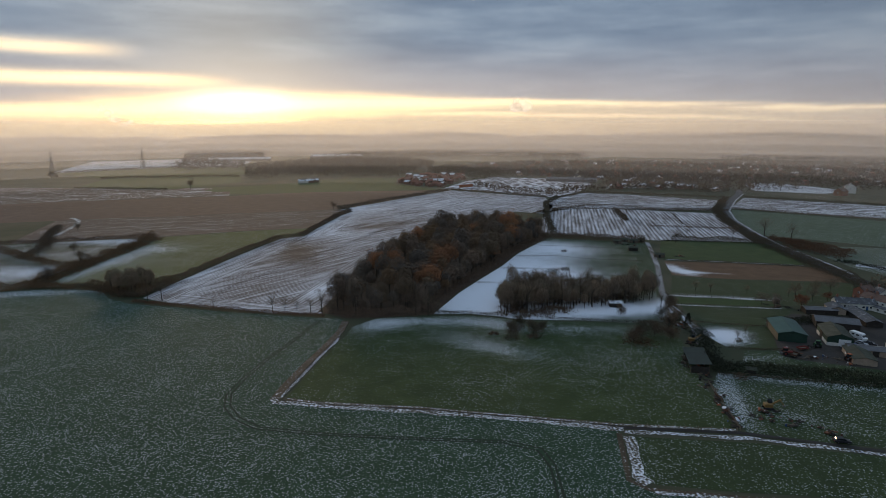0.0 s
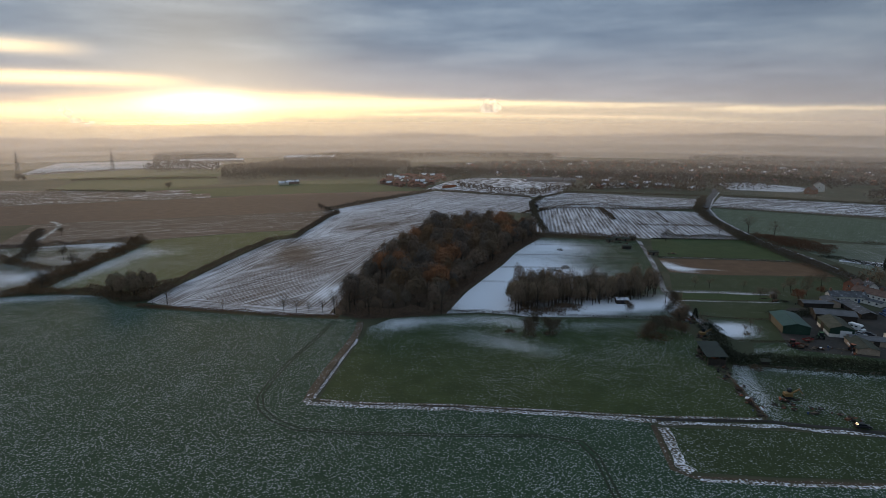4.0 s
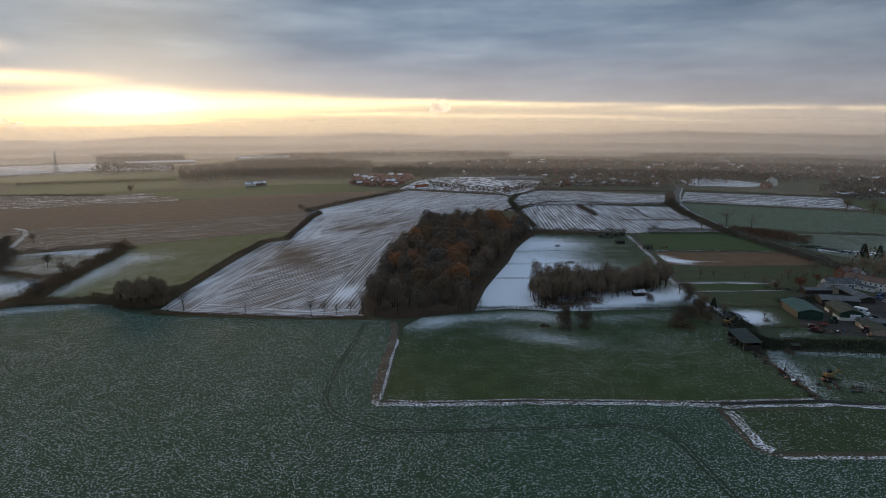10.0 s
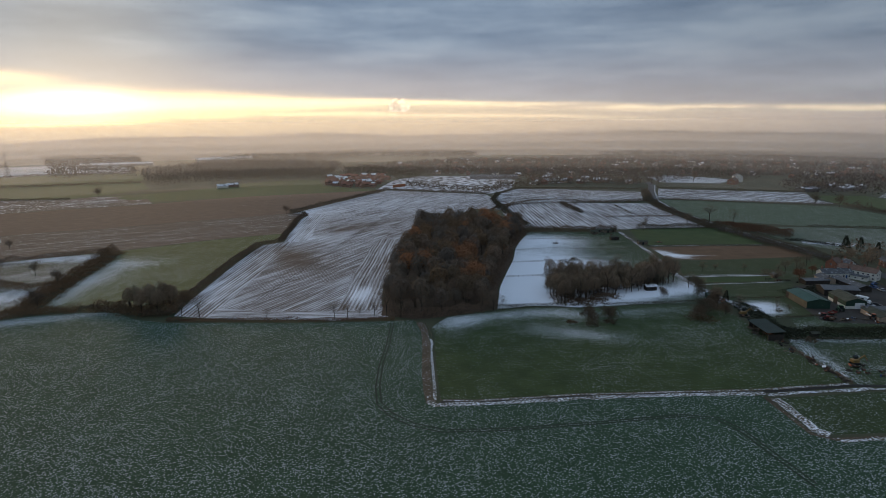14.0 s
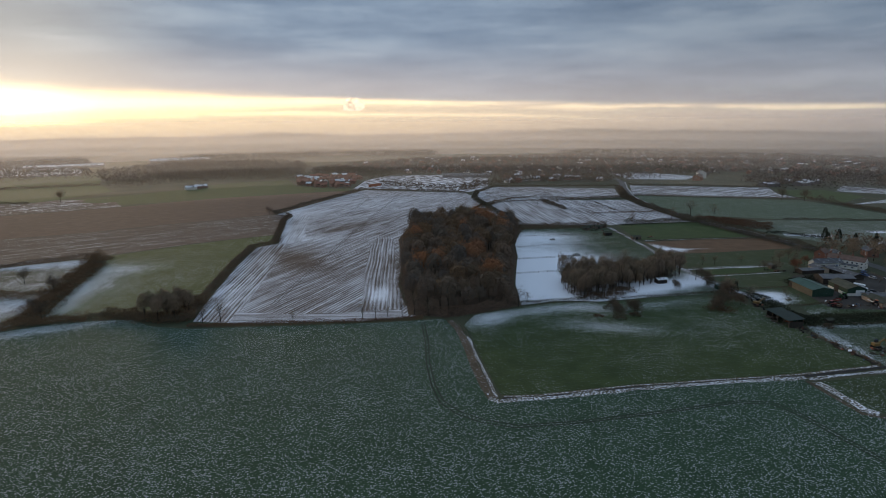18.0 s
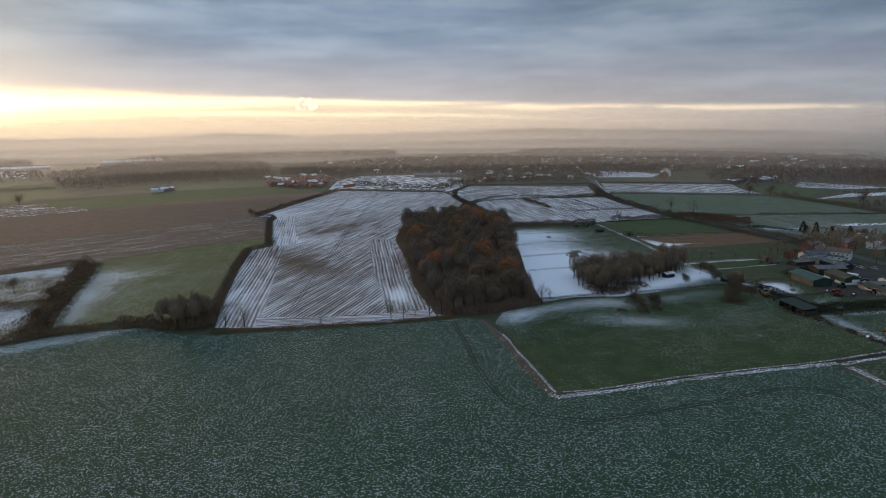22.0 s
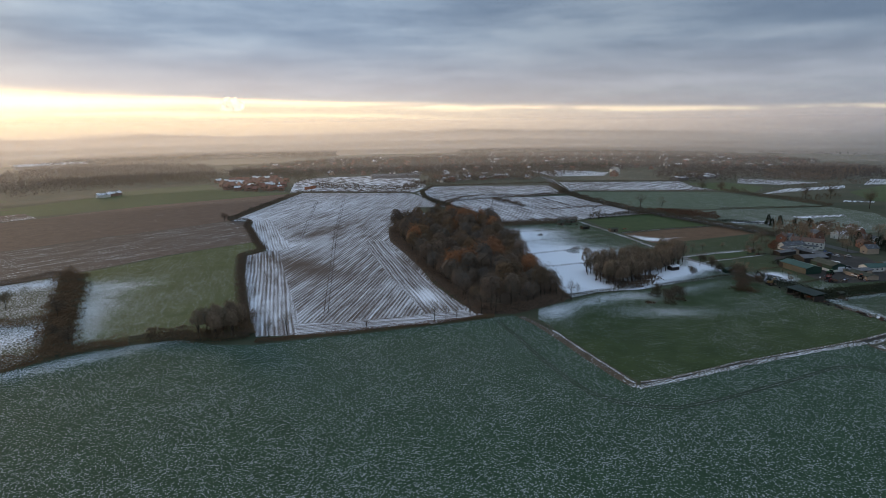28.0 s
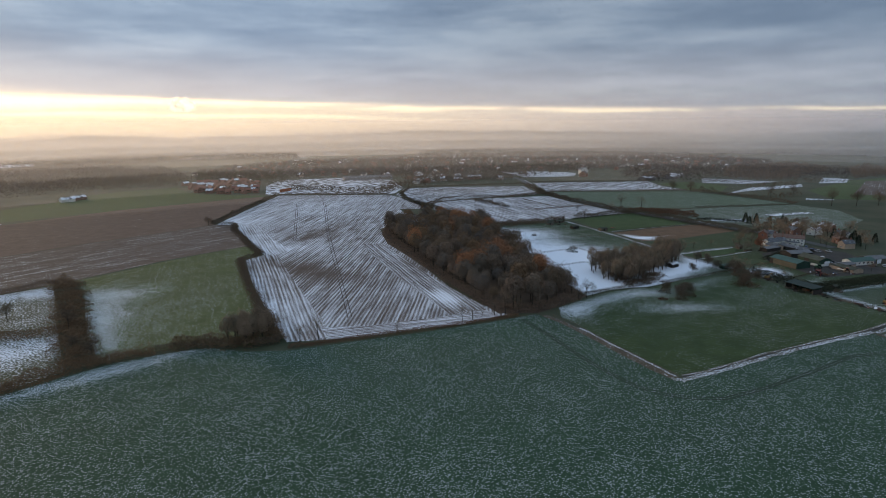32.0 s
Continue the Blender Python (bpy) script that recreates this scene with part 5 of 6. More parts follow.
place(digger(YELLOW, "yellow digger by the dark hedge"), 100.6, 219.8, 100)
place(digger(YELLOW, "yellow excavator standing in the snowy paddock"), 100.2, 163.7, 100)
place(trailer(REDPAINT, "red trailer with low sides"), 139.6, 210.9, 75)
place(trailer(WHITEPAINT, "white flat trailer with snow"), 152.9, 204, 20)


# ---- scrap and stores ----
def drum_thing(mat, label):
    e = tagged(new("oil_drum"), label, "drum")
    part("body", drum(0.3, 0.88, (0, 0, 0.44), "z", 12), mat, e)
    for z in (0.3, 0.6, 0.87):
        part("hoop", drum(0.32, 0.04, (0, 0, z), "z", 12), STEEL, e)
    return e


def pallets(k, label):
    e = tagged(new("pallet_stack"), label, "pallets")
    for i in range(k):
        for j in range(5):
            part("slat", block(1.2, 0.14, 0.02, 0, -0.42 + 0.21 * j, 0.13 + 0.145 * i), TIMBER, e)
        for j in (-1, 0, 1):
            part("bearer", block(0.1, 1.0, 0.11, j * 0.53, 0, 0.06 + 0.145 * i), TIMBER, e)
    return e


def timber_heap(mat, label, seed):
    r = random.Random(seed)
    e = tagged(new("timber_pile"), label, "timber")
    for i in range(9):
        m = Matrix.Rotation(r.uniform(-0.5, 0.5), 3, "Z") @ Matrix.Rotation(r.uniform(-0.12, 0.12), 3, "X")
        part("beam", block(0.2, r.uniform(2.0, 3.6), 0.16, r.uniform(-0.7, 0.7), r.uniform(-0.4, 0.4), 0.1 + 0.13 * (i // 2), m), mat, e)
    return e


def sheet_heap(mat, label, seed):
    """Sheets of metal and rags thrown on a heap."""
    r = random.Random(seed)
    e = tagged(new("scrap_heap"), label, "scrap")
    for i in range(8):
        m = Euler((r.uniform(-0.5, 0.5), r.uniform(-0.5, 0.5), r.uniform(0, 3))).to_matrix()
        part("scrap_sheet", block(r.uniform(0.7, 2.0), r.uniform(0.6, 1.4), r.uniform(0.05, 0.5), r.uniform(-0.9, 0.9), r.uniform(-0.9, 0.9), 0.35 + 0.09 * i, m), r.choice((mat, STEEL, DARKWOOD, mat, RUST, SNOWCAP)), e)
    return e


def tank(mat, label):
    e = tagged(new("water_tank"), label, "tank")
    part("shell", block(1.2, 1.2, 1.1, 0, 0, 0.65, bevel=0.1), mat, e)
    part("cap", drum(0.2, 0.1, (0, 0, 1.24), "z", 10), BLACK, e)
    part("pallet", block(1.25, 1.25, 0.12, 0, 0, 0.06), TIMBER, e)
    return e


def tyre_pile(label):
    e = tagged(new("tyre_stack"), label, "tyres")
    for i in range(4):
        part("tyre", drum(0.42, 0.2, (0.05 * (i % 2), 0.04 * i, 0.1 + 0.21 * i), "z", 14), BLACK, e)
    return e


JUNK = [drum_thing(BLUEPAINT, "blue oil drum among the scrap"), drum_thing(RUST, "rusty oil drum among the scrap"), pallets(4, "stack of weathered wooden pallets"), timber_heap(TIMBER, "heap of old timber beams", 1),
        timber_heap(DARKWOOD, "dark heap of rotten beams", 2), sheet_heap(RUST, "heap of rusty scrap and sheets", 3), sheet_heap(DARKWOOD, "dark scrap heap capped with snow", 4), sheet_heap(ORANGE, "scrap heap with orange panels", 5),
        tank(STEEL, "grey water tank on a pallet"), tyre_pile("stack of worn black tyres")]
FIRST = set()


def junk(k, x, y, turn, scale=1.0):
    src = JUNK[k]
    if k in FIRST:
        o = stand(src, x, y, turn)
    else:
        FIRST.add(k)
        o = src
        o.matrix_basis = pose(x, y, ground_z(x, y) + 0.05, 0, 0, -turn)
    o.scale = (scale,) * 3


rnd = random.Random(21)
LINES = [("98.3,214.6 100.6,223", 8), ("92.4,192.8 90,183", 12), ("90,183 87.6,169.5 86.4,159.6", 18), ("86.4,159.6 85.1,153.4", 5), ("88.9,196.3 90.1,206", 7), ("95.9,163.5 103,156.3 112.7,149", 12), ("93.5,158.5 100.6,152.5", 7), ("129,207 150.6,199.1", 24), ("133.7,210.7 145.6,213.5", 8), ("158.7,267.2 165.8,262.8", 6), ("102.9,232.5 106.4,242.1", 5), ("128.4,414.6 141.9,409.9", 6), ("132.8,422.3 148.3,425.2", 6), ("155,375.8 160.9,369.4", 3)]
for text, count in LINES:
    pts = P(text)
    for i in range(count):
        t = (i + rnd.random()) / count * (len(pts) - 1)
        k = min(int(t), len(pts) - 2)
        x = pts[k][0] + (pts[k + 1][0] - pts[k][0]) * (t - k) + rnd.gauss(0, 1.4)
        y = pts[k][1] + (pts[k + 1][1] - pts[k][1]) * (t - k) + rnd.gauss(0, 1.4)
        junk(rnd.choice((0, 1, 2, 3, 3, 4, 4, 4, 5, 6, 6, 6, 6, 7, 8, 9)), x, y, rnd.uniform(0, 360), rnd.uniform(0.5, 1.0))

# small sheds and huts
gable("stable", "dark field shelter with snow on its roof", "shelter", 83.8, 267.1, 3.6, 5.5, 2.2, 2.9, 95, DARKWOOD, SNOWROOF, doors=[("e", 0, 0, 2.0, 1.9, BLACK)])
gable("hut", "small grey garden hut", "hut", 163.3, 270.9, 2.6, 3.4, 2.1, 2.8, 20, TIMBER, GREYTIN, doors=[("s", 0, 0, 0.9, 1.9, DARKWOOD)])
gable("hut", "low dark hut beside the farm track", "hut", 133.3, 392.3, 4.0, 6.0, 2.2, 2.8, 100, DARKWOOD, MOSSROOF, doors=[("e", 0, 0, 1.2, 1.9, BLACK)])
gable("hut", "field hut with snowy roof by the track", "hut", 143.8, 372, 3.6, 6.5, 2.2, 2.9, 100, TIMBER, MOSSROOF, doors=[("e", 0, 0, 1.2, 1.9, BLACK)])
gable("hut", "green tin hut by the hedge", "hut", 104.6, 247.3, 3.0, 4.4, 2.0, 2.6, 100, GREENWALL, GREENTIN, doors=[("e", 0, 0, 0.9, 1.8, DARKWOOD)])
gable("hut", "small dark hut in the paddock hedge", "hut", 108.3, 189.5, 2.2, 2.8, 1.9, 2.4, 105, DARKWOOD, MOSSROOF, doors=[("e", 0, 0, 0.9, 1.7, DARKWOOD)])
for i, (x, y) in enumerate(((137.2, 423.6), (142.8, 419.6), (149.5, 423.1), (130.6, 417.9))):
    gable("hut", "low stable hut with a mossy roof", "hut", x, y, 3.0, 4.6 + i % 2, 2.0, 2.6, 100 + 8 * i, TIMBER, MOSSROOF, doors=[("e", 0, 0, 1.2, 1.9, BLACK)], group="huts by the far hedge")


# ---- fences ----
POST = mesh_of("post", *(lambda b: ([tuple(v.co) for v in b.verts], [[v.index for v in f.verts] for f in b.faces]))(block(0.14, 0.14, 1.5, 0, 0, 0.55)), TIMBER)
RAIL = mesh_of("rail", *(lambda b: ([tuple(v.co) for v in b.verts], [[v.index for v in f.verts] for f in b.faces]))(block(0.05, 1.0, 0.10, 0, 0.5, 0)), TIMBER)


def fence(text, label, gap=2.6, rails=(0.5, 1.05)):
    pts = smooth_line(P(text), gap)
    x0, y0 = pts[0]
    e = tagged(new("fence"), label, "fence")
    e.location = (x0, y0, ground_z(x0, y0))
    for i, (x, y) in enumerate(pts):
        o = new("post", POST)
        o.parent, o.location = e, (x - x0, y - y0, 0.0)
        if i + 1 < len(pts):
            dx, dy = pts[i + 1][0] - x, pts[i + 1][1] - y
            for z in rails:
                r = new("rail", RAIL)
                r.parent, r.location = e, (x - x0, y - y0, z)
                r.rotation_euler = (0, 0, math.atan2(-dx, dy))
                r.scale = (1, math.hypot(dx, dy), 1)


RAILS = "weathered post and rail fence across the snow"
fence("19,310 46,306.5 61,302", RAILS)
fence("34,342.5 62,339 76,336", RAILS)
fence("48,374.5 77,373.5 94,365 128,358", RAILS, gap=3.6, rails=(1.0,))
fence("65,409 97,403 127,396", RAILS, gap=3.6, rails=(1.0,))
fence("77,335 73,316 70,300", RAILS, rails=(0.5, 0.8, 1.05))
fence("73,292 92.4,290.4 116.5,287.8", "thin post fence across the pasture", gap=3.2, rails=(0.9,))
fence("97.1,189.2 104.2,187.6 120.9,183.1 143.8,178.2", "wire fence on posts beside the snowy paddock", gap=2.6, rails=(0.6, 1.1))
fence("90,181.8 87.6,167 85.1,150.9", "close board fence beside the snowy strip", gap=2.4, rails=(0.3, 0.6, 0.9, 1.1))
fence("-40,243 -40.5,229 -44,215 -47,200 -50,183 -51,172.5", "wire fence along the earth path", gap=4.0, rails=(0.9,))
fence("-50,171.6 -39,168.6 -7,164.8 36,156.6 52.1,153.6 83.9,150.3", "low wire fence along the ditch", gap=3.6, rails=(0.4, 0.9))
fence("190.7,228.1 200.2,233.2 206.8,247.7", "pale board fence round the garden", gap=2.6, rails=(0.3, 0.7, 1.1))
fence("116.6,269.3 142.3,264.3 163.5,262.7", "thin wire fence between the paddocks", gap=3.6, rails=(0.9,))
fence("117.6,284.4 136.2,280.4 163.2,275.5", "thin wire fence between the paddocks", gap=3.6, rails=(0.9,))

# ---- clumps, garden trees and single trees ----
rnd = random.Random(8)
clump_kinds = [tree_kind("slender_tree", "slender bare tree in a small clump", 71 + i, 12 + i, 3.6, 420, TWIG, size=(1.2, 0.13), limbs=12, base=0.14) for i in range(3)]
west_kinds = [tree_kind("slender_tree", "slender pale-brown tree with a rounded bare crown", 76 + i, 12.0, 2.7, 1300, TWIG, size=(0.8, 0.12), limbs=9, base=0.22, dome=True) for i in range(2)]
for text, gap in (("29,255 28,272 36,290 52,293 60,280 57,266 45,256", 2.9), ("52,262 58,286 74,290 92,291 108,289 107,278 90,270 70,264", 3.0), ("-170,292.6 -163.9,288.3 -153,288.7 -149.3,295.5 -153.1,303.1 -165.1,301.6", 3.3)):
    for x, y in scatter(P(text), gap * 1.2, rnd):
        plant(rnd.choice(west_kinds if x < -100 else clump_kinds + west_kinds), x, y, rnd.uniform(0.85, 1.1) if x < -100 else rnd.uniform(0.6, 1.18), rnd.uniform(0, 360), group="trees of a small clump")
brush("undergrowth", [P("34.1,255.1 34.3,267.8 43.4,275"), P("36.4,255.2 52.3,256.8 59.2,265.2"), P("45.7,275.1 70.7,277.1 98.1,283.7")], HEDGE, "dark brambles under the clump", "undergrowth", width=9, height=3.4, per=60, size=0.8, kind="stuff", seed=6)
brush("undergrowth", [P("-188.3,305.1 -172.8,298 -165.9,290.5 -148.5,291.1"), P("-162.9,301.6 -152,304.2 -146.9,315.4")], BROWN, "brown brambles under the bare clump", "undergrowth", width=9, height=6, per=90, size=0.7, kind="stuff", seed=7)
SINGLE = [(-77.8, 260.9, 1.0), (-72.2, 261.1, 0.8), (-54.5, 259.3, 1.1), (-66.6, 261.2, 0.6), (-137.3, 279.2, 1.15), (-144.9, 280.1, 0.8), (-107.3, 266.7, 0.6), (-11.1, 254.9, 0.8), (-5.4, 254.5, 0.95), (-0.9, 254.7, 0.7), (-49, 256.1, 0.8), (-60, 260.3, 0.7),
          (94.8, 229.9, 1.1), (102.9, 225.4, 0.8), (105.1, 265.5, 0.9), (109.7, 260.9, 0.7), (99.4, 237.2, 1.0), (119.4, 221.1, 0.5), (124.1, 218.9, 0.4), (126.4, 228.5, 0.45),
          (173, 418, 1.0), (192, 444, 0.9), (219, 427, 1.2), (250, 440, 1.7), (262, 425, 1.5), (160, 560, 0.7), (180, 555, 0.6), (200, 560, 0.8), (158, 288, 0.5), (140, 290, 0.6), (176, 282, 0.5), (133, 292, 0.7)]
for i, (x, y, s) in enumerate(SINGLE):
    plant(open_kinds[i % 3], x, y, s, 47 * i)
for i, (x, y, s) in enumerate(((-106.3, 592.9, 0.8), (-328, 780.9, 1.1), (385.4, 741.1, 1.3), (394.5, 737.3, 1.2), (444.4, 756, 1.0), (458.6, 748.9, 1.0), (-618.2, 948.4, 1.2), (-597.9, 928.4, 1.0), (-292, 470.2, 0.6), (-270.5, 402.3, 0.8), (-243, 383.4, 0.7), (-220.6, 353.2, 0.8), (-215, 312.8, 0.7), (-220.4, 321.2, 0.6), (449.2, 394.5, 1.2), (430, 481, 1.2), (413.4, 494, 1.1), (429.4, 324.3, 1.2), (469.1, 298.1, 1.2), (445.8, 308.8, 1.3), (475.9, 383.3, 1.0))):
    plant(far_kinds[i % 3], x, y, s, 71 * i)
thorn = tree_kind("thorn_tree", "low wide bare thorn tree in the paddock", 91, 6.5, 3.4, 1500, HEDGE, size=(0.8, 0.13), limbs=12, base=0.1)
for i, (x, y, s) in enumerate(((29.1, 225.8, 1.0), (38.2, 227.2, 1.05), (33.8, 236.5, 0.8), (42.9, 233.2, 0.7), (77.3, 220, 0.95), (82, 223.7, 1.15), (87.8, 226.2, 1.0), (92.4, 221.6, 0.8), (97.1, 234.7, 1.0), (102.9, 242, 0.9), (99.4, 248.9, 0.8), (106.3, 258.5, 0.9), (82.1, 253.1, 0.7), (110.9, 268, 0.8))):
    plant(thorn, x, y, s, 61 * i)
copper = tree_kind("garden_tree", "garden tree with thin copper leaves", 81, 8.5, 3.6, 520, leafy("copper_leaves", [(0.20, 0.085, 0.045), (0.16, 0.07, 0.04), (0.24, 0.11, 0.06)]), size=(0.7, 0.35))
brownt = tree_kind("garden_tree", "brown leafless garden tree", 82, 9.0, 3.8, 700, TWIG, size=(0.8, 0.16))
for i, (x, y, s) in enumerate(((168.3, 259.3, 0.9), (171.7, 263, 0.7), (188.1, 270.6, 0.6))):
    plant(copper, x, y, s, 50 * i)
for i, (x, y, s) in enumerate(((177.2, 278.3, 0.9), (182.1, 272.7, 0.8), (157.6, 262.5, 0.8), (154, 267.1, 0.7), (227.4, 272, 1.1), (235, 264, 1.2), (243.7, 258.5, 1.2), (240.6, 248.9, 1.2), (231.6, 236.7, 1.1), (223.8, 245.9, 0.9), (252.4, 255.3, 1.1), (260.9, 275.6, 1.1), (266.8, 259.4, 1.0), (214.5, 238.4, 0.8), (244.7, 284.3, 1.0), (233.7, 288.6, 0.9), (254, 289.3, 1.0), (227.6, 219.8, 0.9), (249.1, 230.2, 1.1), (274.9, 247.8, 1.1), (200.5, 287.3, 0.9), (191.1, 284.7, 0.8), (165.3, 193.5, 0.6), (172.8, 186.4, 0.6))):
    plant(brownt, x, y, s, 33 * i)


def conifer_meshes(seed, height, spread):
    r = random.Random(seed)
    tv, tf, cv, cf = [], [], [], []
    tube(tv, tf, Vector((0, 0, -0.3)), Vector((0, 0, height * 0.9)), 0.22, 0.05)
    for i in range(620):
        k = r.random() ** 0.8
        a = r.uniform(0, 6.283)
        rad = spread * (1 - k) ** 0.8 * r.uniform(0.5, 1.0)
        c = Vector((math.cos(a) * rad, math.sin(a) * rad, 0.3 + k * (height - 0.6)))
        card(cv, cf, c, Vector((math.cos(a), math.sin(a), 0.25)) + rand_dir(r) * 0.4, rand_dir(r), r.uniform(0.6, 1.1), r.uniform(0.4, 0.7))
    return mesh_of("trunk", tv, tf, BARK), mesh_of("crown", cv, cf, EVER)


pine = tagged(new("evergreen_tree"), "dark evergreen conifer in a garden", "tree")
for nm, me in zip(("trunk", "crown"), conifer_meshes(5, 9.0, 2.6)):
    o = new(nm, me)
    o.parent = pine
for i, (x, y, s) in enumerate(((268.7, 324.5, 1.2), (273.9, 317.9, 1.1), (264.3, 318.6, 1.0), (245.6, 246.7, 1.2), (249.6, 242.1, 1.1), (252.4, 236.3, 1.2), (242.7, 234.7, 1.0), (278, 308.8, 0.9), (107.2, 239.8, 0.75), (285.8, 299.9, 0.9), (291.1, 293.1, 0.8), (284.1, 290.5, 0.9), (296.2, 307.2, 0.8), (235.8, 227.3, 1.0), (259.2, 225.8, 1.0))):
    plant(pine, x, y, 0.8 * s, 40 * i)
brush("hedge", [P("97.1,194.1 122,188.6 144.9,182.5 155.9,178.6")], EVER, "broad dark evergreen hedge behind the paddock", "hedge", width=9, height=4.2, per=150, size=0.6, seed=12)
brush("hedge", [P("101.8,189.3 97.1,197.7 100.6,206.2 105.3,220.7 107.6,232.7")], EVER, "dark bushes along the farm track", "hedge", width=6, height=5.2, per=80, size=0.6, seed=13)
brush("hedge", [P("112.4,213.7 121.8,211.6 136.1,210.8")], HEDGE, "thin dark hedge along the yard", "hedge", width=1.6, height=1.2, per=14, size=0.5, seed=14)
brush("hedge", [P("143.8,243.2 156.8,243 169.8,246.4")], EVER, "dark laurel hedge behind the barn", "hedge", width=5, height=3.4, per=70, size=0.6, seed=15)
brush("hedge", [P("-6.5,258.8 12.6,256.8 31.8,253.3 40.9,251.9")], HEDGE, "low dark bank with a broken hedge", "hedge", width=3.0, height=1.9, per=30, size=0.55, seed=16)
brush("hedge", [P("47.7,249.7 75.1,245.9 107.5,240.9")], HEDGE, "dark low hedge below the clump", "hedge", width=2.4, height=1.2, per=20, size=0.5, seed=17)
brush("hedge", [P("141.6,238.4 135.7,238.2 119.2,242.5 109.8,245.7")], HEDGE, "thin dark hedge between paddocks", "hedge", width=1.6, height=0.9, per=12, size=0.5, seed=18)
brush("hedge", [P("170.8,174.1 182.7,184.3 192.1,194.3")], EVER, "dark clipped hedge at the yard's end", "hedge", width=3, height=2.4, per=34, size=0.6, seed=19)
brush("hedge", [P("251.4,358.9 261.7,342.4 272.2,325.8")], EVER, "clipped dark green hedge by the road", "hedge", width=4, height=2.6, per=26, size=0.8, seed=20)
for x, y, rad, h, mt, lb in ((22.3, 230.3, 2.2, 0.8, REED, "low russet bramble patch in the paddock"), (29.1, 224.6, 3.4, 2.4, HEDGE, "dark bramble mound in the paddock"), (38.2, 226, 3.0, 1.8, HEDGE, "dark bramble mound under a thorn tree"), (32.7, 236.5, 3.4, 3.0, HEDGE, "dark thorn bush in the paddock"),
                             (79.6, 220, 7.5, 1.0, REED, "patch of russet dead bracken"), (95.9, 232.3, 5.0, 2.4, BROWN, "brown thicket under bare trees"), (85.3, 389, 1.8, 1.8, HEDGE, "round thorn bush on the fence line"), (75.3, 339.3, 2.4, 1.8, HEDGE, "thorn bush at the fence"), (66.4, 332.3, 4.2, 2.6, EVER, "dark spreading bush at the pasture fence"), (103, 185.7, 2.2, 1.8, HEDGE, "round brown bush by the fence"), (119.4, 219.9, 1.4, 1.8, TWIG, "small bare bush in the snow"), (117.3, 583.6, 4.0, 3.0, BROWN, "brown thicket at the field corner")):
    cx, cy = x, y
    r2 = random.Random(x * 7 + y)
    v, f = [], []
    for i in range(int(60 * rad)):
        d = rand_dir(r2)
        k = r2.random() ** 0.5
        q = Vector((cx + d.x * rad * k, cy + d.y * rad * k, ground_z(cx, cy) + abs(d.z) * h * k))
        card(v, f, q, d + Vector((0, 0, 0.6)), rand_dir(r2), r2.uniform(0.4, 0.9), r2.uniform(0.2, 0.5))
    tagged(new("bush", mesh_of("bush", v, f, mt)), lb, "bush")

# ---- village, town and far country ----
def far_house(name, label, w, l, eave, ridge, wall, roof):
    e = tagged(new(name), label, "house")
    part("walls", prism([(-w / 2, -1.0), (w / 2, -1.0), (w / 2, eave), (0, ridge - 0.05), (-w / 2, eave)], l), wall, e)
    run = math.hypot(w / 2, ridge - eave) + 0.3
    a = math.atan2(ridge - eave, w / 2)
    for s in (-1, 1):
        part("roof_slope", block(run, l + 0.6, 0.15, s * run / 2 * math.cos(a), 0, ridge - run / 2 * math.sin(a) + 0.08, Matrix.Rotation(s * a, 3, "Y")), roof, e)
    part("chimney", block(0.7, 0.9, 1.6, 0, l / 2 - 1.0, ridge + 0.5), BRICK, e)
    part("window", block(0.06, l * 0.5, 1.1, -w / 2 - 0.02, 0, 3.9), GLASS, e)
    part("window", block(w * 0.4, 0.06, 1.1, 0, -l / 2 - 0.02, 3.9), GLASS, e)
    return e


REDTILE = plain("red_clay_tiles", (0.21, 0.092, 0.066), 0.85, 0.25, 0.3, snow=0.24)
far_houses = [far_house("brick_house", "red-brick house with clay tile roof", 8, 10, 5, 8.2, BRICK, REDTILE), far_house("snowy_house", "house with snow on its slate roof", 8, 12, 5, 8.0, BRICK, SNOWROOF), far_house("pale_house", "pale house with dark slate roof", 8, 11, 5, 8.2, WHITE, SLATE),
              far_house("brown_house", "brown brick house with snowy roof", 9, 14, 5, 8.4, PALEBRICK, SNOWROOF)]
ESTATE = P("-53,975 -23,1010 49,996 40,900 2,802 -60,846")
VILLAGE = P("220.7,777 286.4,774.5 371.6,735 376.5,773 315.5,866.4 245.2,868")
TOWN = P("58.7,989.9 181.8,961.6 314.8,884.2 444.1,884.7 615.2,793.8 729.6,684.9 906.6,619.2 1118.7,747 1392.9,1117.6 1335,1521.5 772.7,1576.3 318.2,1506.6 -6.3,1196.9")
rnd = random.Random(14)
for poly, gap, picks, grp in ((ESTATE, 15, (0, 0, 0, 0, 1), "houses of the brick estate"), (VILLAGE, 24, (0, 1, 2, 3), "houses of the village"), (TOWN, 46, (0, 0, 2, 0, 3, 0, 0, 2), "houses of the town")):
    for x, y in scatter(poly, gap, rnd):
        plant(far_houses[rnd.choice(picks)], x, y, rnd.uniform(0.6, 0.85), rnd.choice((0, 90, 20, 110, 45)) + rnd.uniform(-12, 12), group=grp)

